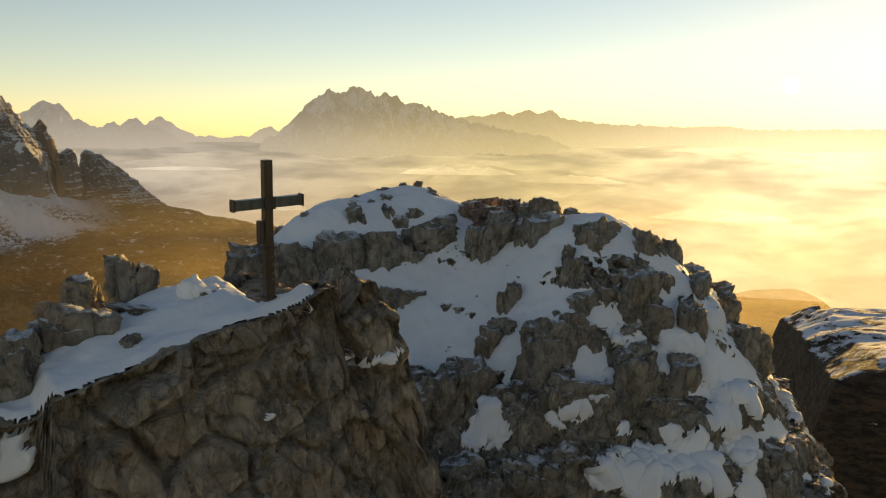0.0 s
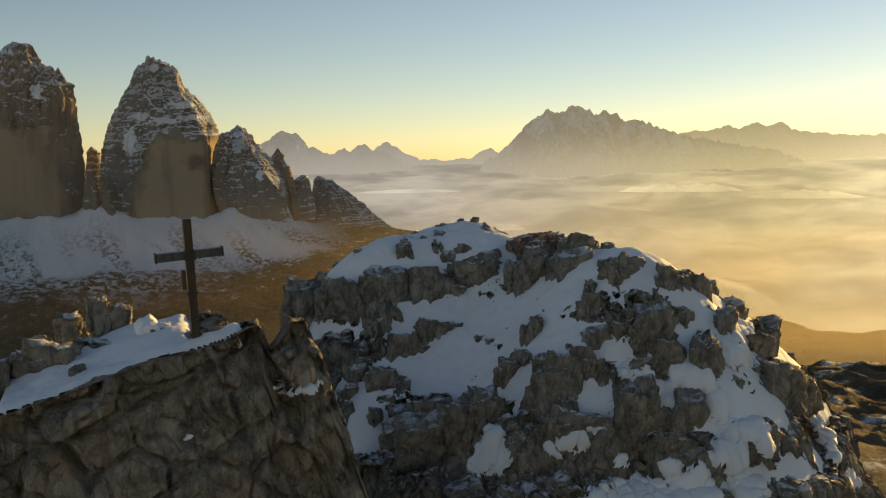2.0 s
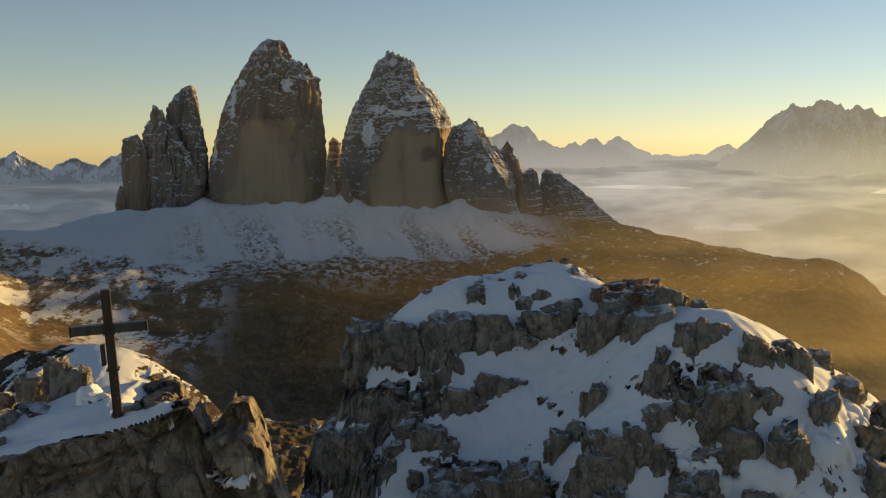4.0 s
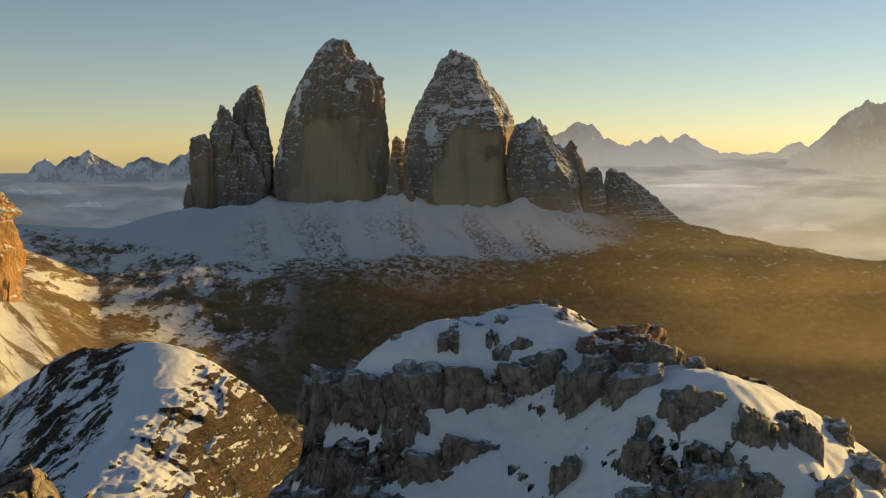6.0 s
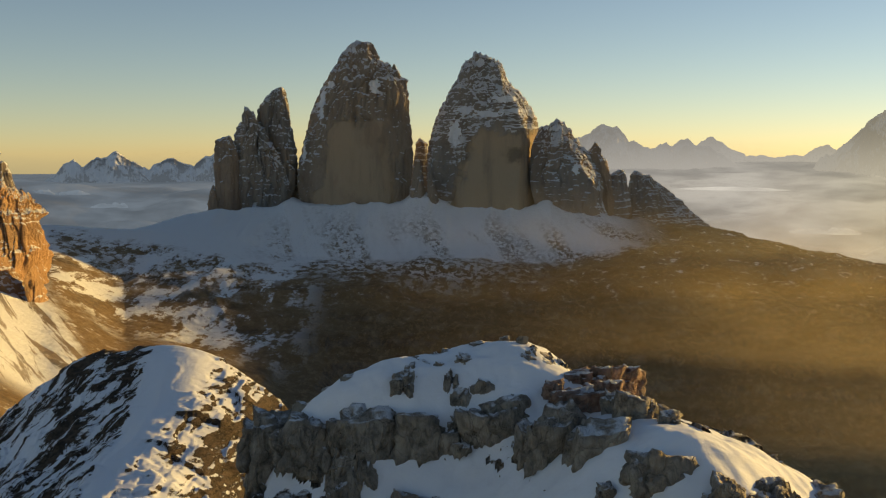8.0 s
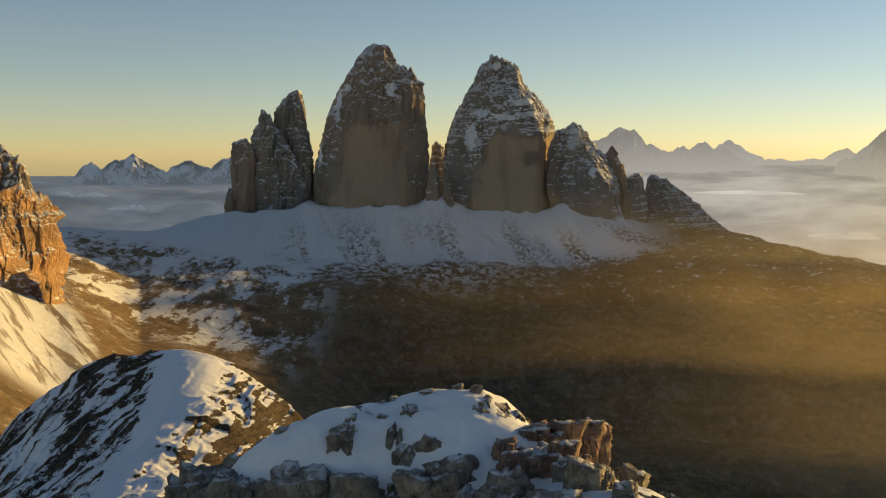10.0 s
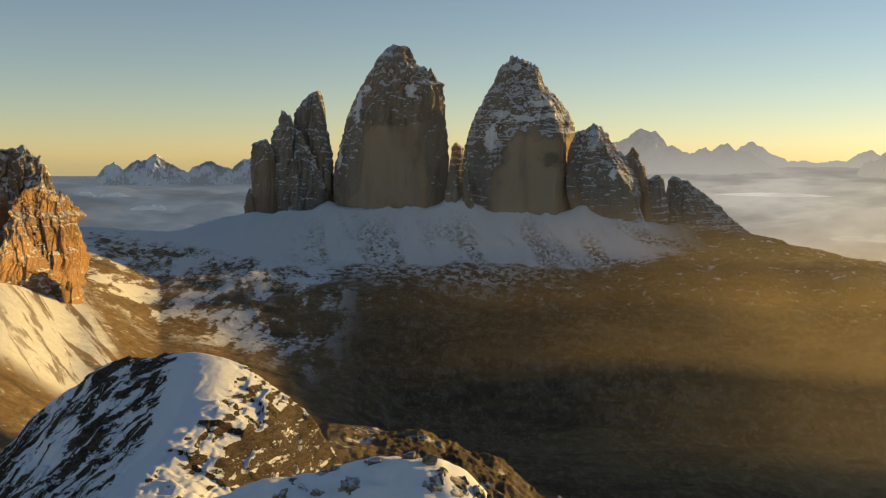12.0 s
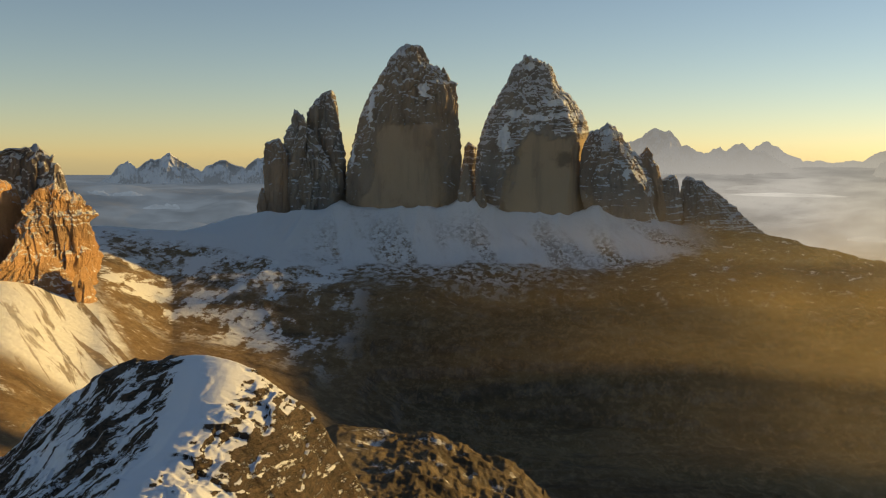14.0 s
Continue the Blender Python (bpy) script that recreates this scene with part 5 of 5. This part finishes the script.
boulder(15.1, 34.0, -12.1, 2.24, 1.92)
boulder(12.7, 31.4, -12.6, 1.79, 2.39)
boulder(15.1, 31.7, -13.8, 1.86, 2.17)
boulder(12.0, 32.2, -11.4, 1.20, 1.02)
boulder(17.5, 34.3, -13.2, 1.66, 1.66)
boulder(11.3, 33.0, -10.4, 0.90, 0.78)


# boulders on the ridge
RB = dict(name="boulder", label="weathered grey boulder resting on the snowy ridge", group="ridge boulders")
boulder(-15.75, 26.4, -8.75, 1.0, 1.45, **RB)
boulder(-14.95, 26.3, -8.9, 0.95, 1.1, **RB)
boulder(-16.9, 26.9, -9.2, 1.0, 0.9, **RB)
boulder(-17.8, 27.0, -9.6, 0.7, 0.5, **RB)
boulder(-17.5, 24.2, -10.1, 2.4, 1.9, **RB)
boulder(-19.0, 23.7, -10.6, 2.1, 2.1, **RB)
boulder(-20.2, 24.0, -10.7, 1.9, 1.6, **RB)
boulder(-16.5, 22.6, -10.2, 0.7, 0.8, **RB)
boulder(-15.6, 24.6, -9.45, 1.6, 0.3, **RB)
boulder(-13.9, 24.2, -9.1, 1.0, 0.5, **RB)
boulder(-12.0, 23.2, -9.25, 1.2, 0.5, **RB)


# ---- summit cross ----
def cross_material(name, col, rough, metal):
    k = Nodes(name)
    n = k.noise(6.0, 6, 0.6, (1, 1, 0.15))
    c = k.mix(k.span(n, 0.3, 0.7), tuple(v * 0.7 for v in col), tuple(v * 1.2 for v in col))
    return k.finish(c, rough, k.bump(n, 0.3, 0.01), metal, 0.5)


CROSS_WOOD = cross_material("cross_timber", (0.075, 0.055, 0.038), 0.32, 0.0)
CROSS_SHEET = cross_material("cross_sheet_metal", (0.13, 0.15, 0.16), 0.35, 0.7)
CROSS_IRON = cross_material("cross_iron", (0.10, 0.09, 0.085), 0.5, 0.9)


def box(sx, sy, sz, at=(0, 0, 0), bevel=0.012):
    bm = bmesh.new()
    bmesh.ops.create_cube(bm, size=1.0, matrix=Matrix.Translation(at) @ Matrix.Diagonal((sx, sy, sz, 1)))
    bmesh.ops.bevel(bm, geom=bm.edges[:], offset=bevel, segments=2, affect="EDGES")
    return bm


def summit_cross():
    cross = new("summit_cross")
    cross.location = (-12.76, 22.3, -9.1)
    cross.rotation_euler = (radians(4.5), radians(-3.0), radians(9.5))
    part("post", box(0.25, 0.22, 4.25, (0, 0, 1.8)), CROSS_WOOD, cross)
    beam = part("crossbeam", box(2.05, 0.22, 0.27, (0, -0.02, 2.78)), CROSS_SHEET, cross, "grey sheet-metal clad crossbeam")
    part("end_cap", box(0.05, 0.26, 0.33, (-1.04, -0.02, 2.78)), CROSS_IRON, beam, "dark end cap")
    part("end_cap", box(0.05, 0.26, 0.33, (1.04, -0.02, 2.78)), CROSS_IRON, beam, "dark end cap")
    part("plate", box(0.34, 0.03, 0.34, (0, -0.165, 2.78)), CROSS_IRON, cross, "dark square plate at the joint")
    part("box", box(0.12, 0.20, 0.62, (-0.23, 0.0, 2.0)), CROSS_IRON, cross, "narrow dark box fixed to the post")
    for z in (1.55, 0.18):
        part("band", box(0.36, 0.30, 0.06, (0, 0, z)), CROSS_IRON, cross, "iron band round the post")
    for z in (1.3, 1.1, 0.85, 0.7):
        part("bolt", box(0.05, 0.03, 0.05, (0.05, -0.14, z), 0.008), CROSS_SHEET, cross)
    tagged(cross, "weathered timber summit cross with metal crossbeam on the ridge", "cross")


summit_cross()


# ---- thin snow caught on steep rock ----
CAUGHT = {"summit_rock": [], "cross_ridge": []}


def caught(surface, x, y, z, r):
    """Marks a place on a rock face where snow has caught; r: how far it reaches."""
    CAUGHT[surface].append((x, y, z, r))


caught("summit_rock", 11.1, 27.8, -15.9, 1.32)
caught("summit_rock", 10.9, 28.4, -15.1, 1.12)
caught("summit_rock", 10.4, 27.0, -17.0, 1.16)
caught("summit_rock", 11.1, 26.5, -18.2, 1.16)
caught("summit_rock", 8.4, 26.5, -18.3, 1.39)
caught("summit_rock", 6.5, 27.0, -18.4, 1.26)
caught("summit_rock", 5.2, 27.3, -18.5, 1.13)
caught("summit_rock", 12.1, 26.7, -16.7, 0.62)
caught("summit_rock", 11.9, 27.1, -16.1, 0.68)
caught("summit_rock", 7.6, 27.3, -17.3, 0.66)
caught("summit_rock", 5.7, 28.5, -17.1, 0.41)
caught("summit_rock", 6.2, 29.8, -15.3, 0.58)
caught("summit_rock", 5.0, 29.2, -15.6, 0.73)
caught("summit_rock", 4.0, 29.4, -16.3, 0.73)
caught("summit_rock", 3.1, 29.8, -16.6, 0.52)
caught("summit_rock", 0.6, 31.4, -17.2, 0.96)
caught("summit_rock", 0.8, 31.6, -16.3, 0.59)
caught("summit_rock", 0.2, 31.6, -17.8, 0.53)
caught("summit_rock", 18.4, 31.1, -17.5, 0.47)
caught("summit_rock", 18.1, 30.1, -17.9, 0.58)
caught("summit_rock", 17.9, 28.8, -18.5, 0.62)
caught("summit_rock", 18.9, 29.0, -19.9, 0.80)
caught("summit_rock", 9.8, 29.2, -13.6, 1.07)
caught("summit_rock", 10.8, 30.0, -12.8, 1.10)
caught("summit_rock", 12.7, 30.0, -12.9, 1.25)
caught("summit_rock", 14.9, 32.6, -12.4, 1.18)
caught("summit_rock", 14.2, 30.4, -14.1, 0.85)
caught("summit_rock", 8.6, 29.2, -14.7, 0.91)
caught("summit_rock", 7.4, 30.1, -13.6, 0.81)
caught("summit_rock", 4.1, 27.5, -18.7, 0.87)
caught("summit_rock", 5.2, 26.8, -18.9, 1.21)
caught("summit_rock", 8.6, 25.5, -19.0, 1.23)
caught("summit_rock", 10.5, 25.4, -20.1, 1.01)
caught("summit_rock", 5.4, 26.7, -19.4, 0.97)
caught("summit_rock", 8.2, 26.3, -18.5, 0.89)
caught("summit_rock", 15.8, 25.2, -20.8, 0.64)
caught("cross_ridge", -9.6, 22.5, -11.1, 0.43)
caught("cross_ridge", -9.0, 22.4, -10.9, 0.47)
caught("cross_ridge", -10.2, 23.1, -11.4, 0.28)
caught("cross_ridge", -13.2, 21.6, -12.0, 0.26)
caught("cross_ridge", -12.8, 21.8, -11.9, 0.26)
caught("cross_ridge", -9.2, 22.4, -13.0, 0.29)
caught("cross_ridge", -11.5, 22.9, -9.4, 0.27)
caught("cross_ridge", -12.8, 21.9, -11.7, 0.19)
caught("cross_ridge", -13.1, 21.7, -11.8, 0.18)
caught("cross_ridge", -18.8, 24.2, -11.2, 0.36)
caught("cross_ridge", -19.4, 22.3, -11.9, 0.49)
caught("cross_ridge", -19.3, 22.1, -12.4, 0.55)
caught("cross_ridge", -16.0, 21.9, -10.2, 0.14)
caught("cross_ridge", -10.2, 23.2, -11.0, 0.44)
caught("cross_ridge", -9.8, 22.8, -10.7, 0.37)


def snow_shell(surface, label, squash, tilt):
    """Snow over the marked places: follows the rock, but smoother, and thins out at ragged edges."""
    P = SURFACES[surface]
    Q = P.copy()
    for turn in range(14):
        Q[1:-1, 1:-1] = (Q[1:-1, 1:-1] * 2 + Q[:-2, 1:-1] + Q[2:, 1:-1] + Q[1:-1, :-2] + Q[1:-1, 2:]) / 6
        if turn == 3:
            R = Q.copy()
    N = np.cross(np.gradient(Q, axis=0), np.gradient(Q, axis=1))
    N = N / np.maximum(np.linalg.norm(N, axis=-1, keepdims=True), 1e-9)
    m = np.full(P.shape[:2], -9.0)
    for x, y, z, r in CAUGHT[surface]:
        m = np.maximum(m, 1 - np.sqrt((P[..., 0] - x) ** 2 + 0.4 * (P[..., 1] - y) ** 2 + (squash * (P[..., 2] - z - tilt * (P[..., 0] - x))) ** 2) / r)
    m = m + 0.5 * fbm(P[..., 0] / 1.3, P[..., 1] / 1.3, P[..., 2] / 1.3, 141, 4, 0.4) + 0.06 * (N[..., 2] - 0.45)
    off = -0.08 + 0.36 * smooth(0.0, 0.25, m)
    S = R + N * off[..., None]
    S[..., 2] += 0.04 * fbm(P[..., 0] / 0.8, P[..., 1] / 0.8, 0, 143, 3)
    ob = new("snow_patches", sheet("snow_patches", S, SNOW, m > 0.0))
    return tagged(ob, label, "snow", kind="stuff")


snow_shell("summit_rock", "thin old snow caught on the steep summit face", 1.2, 0.0)
snow_shell("cross_ridge", "small snow patches caught on the ridge wall", 1.9, 0.42)


# ---- snow heaped beside the cross ----
def snow_lump_mesh(seed):
    bm = bmesh.new()
    bmesh.ops.create_icosphere(bm, subdivisions=4, radius=1.0)
    for v in bm.verts:
        c = v.co
        n = noise.noise(c * 1.7 + Vector((seed * 5.0, 0, 0))) * 0.35 + noise.noise(c * 4.0 + Vector((0, seed * 3.0, 0))) * 0.12
        v.co = c * (1 + n)
    me = bpy.data.meshes.new("snow_patch")
    for f in bm.faces:
        f.smooth = True
    bm.to_mesh(me)
    bm.free()
    me.materials.append(SNOW)
    return me


def snow_patch(i, x, y, z, w, d, h, label, tilt=0.0):
    ob = new("snow_patch", snow_lump_mesh(i))
    ob.location = (x, y, z)
    ob.scale = (w / 2, d / 2, h / 2)
    ob.rotation_euler = (0.0, tilt, 0.3 * i)
    tagged(ob, label, "snow", group="snow on the ridge")


snow_patch(2, -14.25, 24.5, -9.05, 0.75, 0.8, 1.05, "rounded snow cap on a rock beside the cross", 0.1)
snow_patch(0, -13.65, 24.3, -9.15, 1.5, 0.8, 0.6, "drifted snow beside the cross", 0.42)
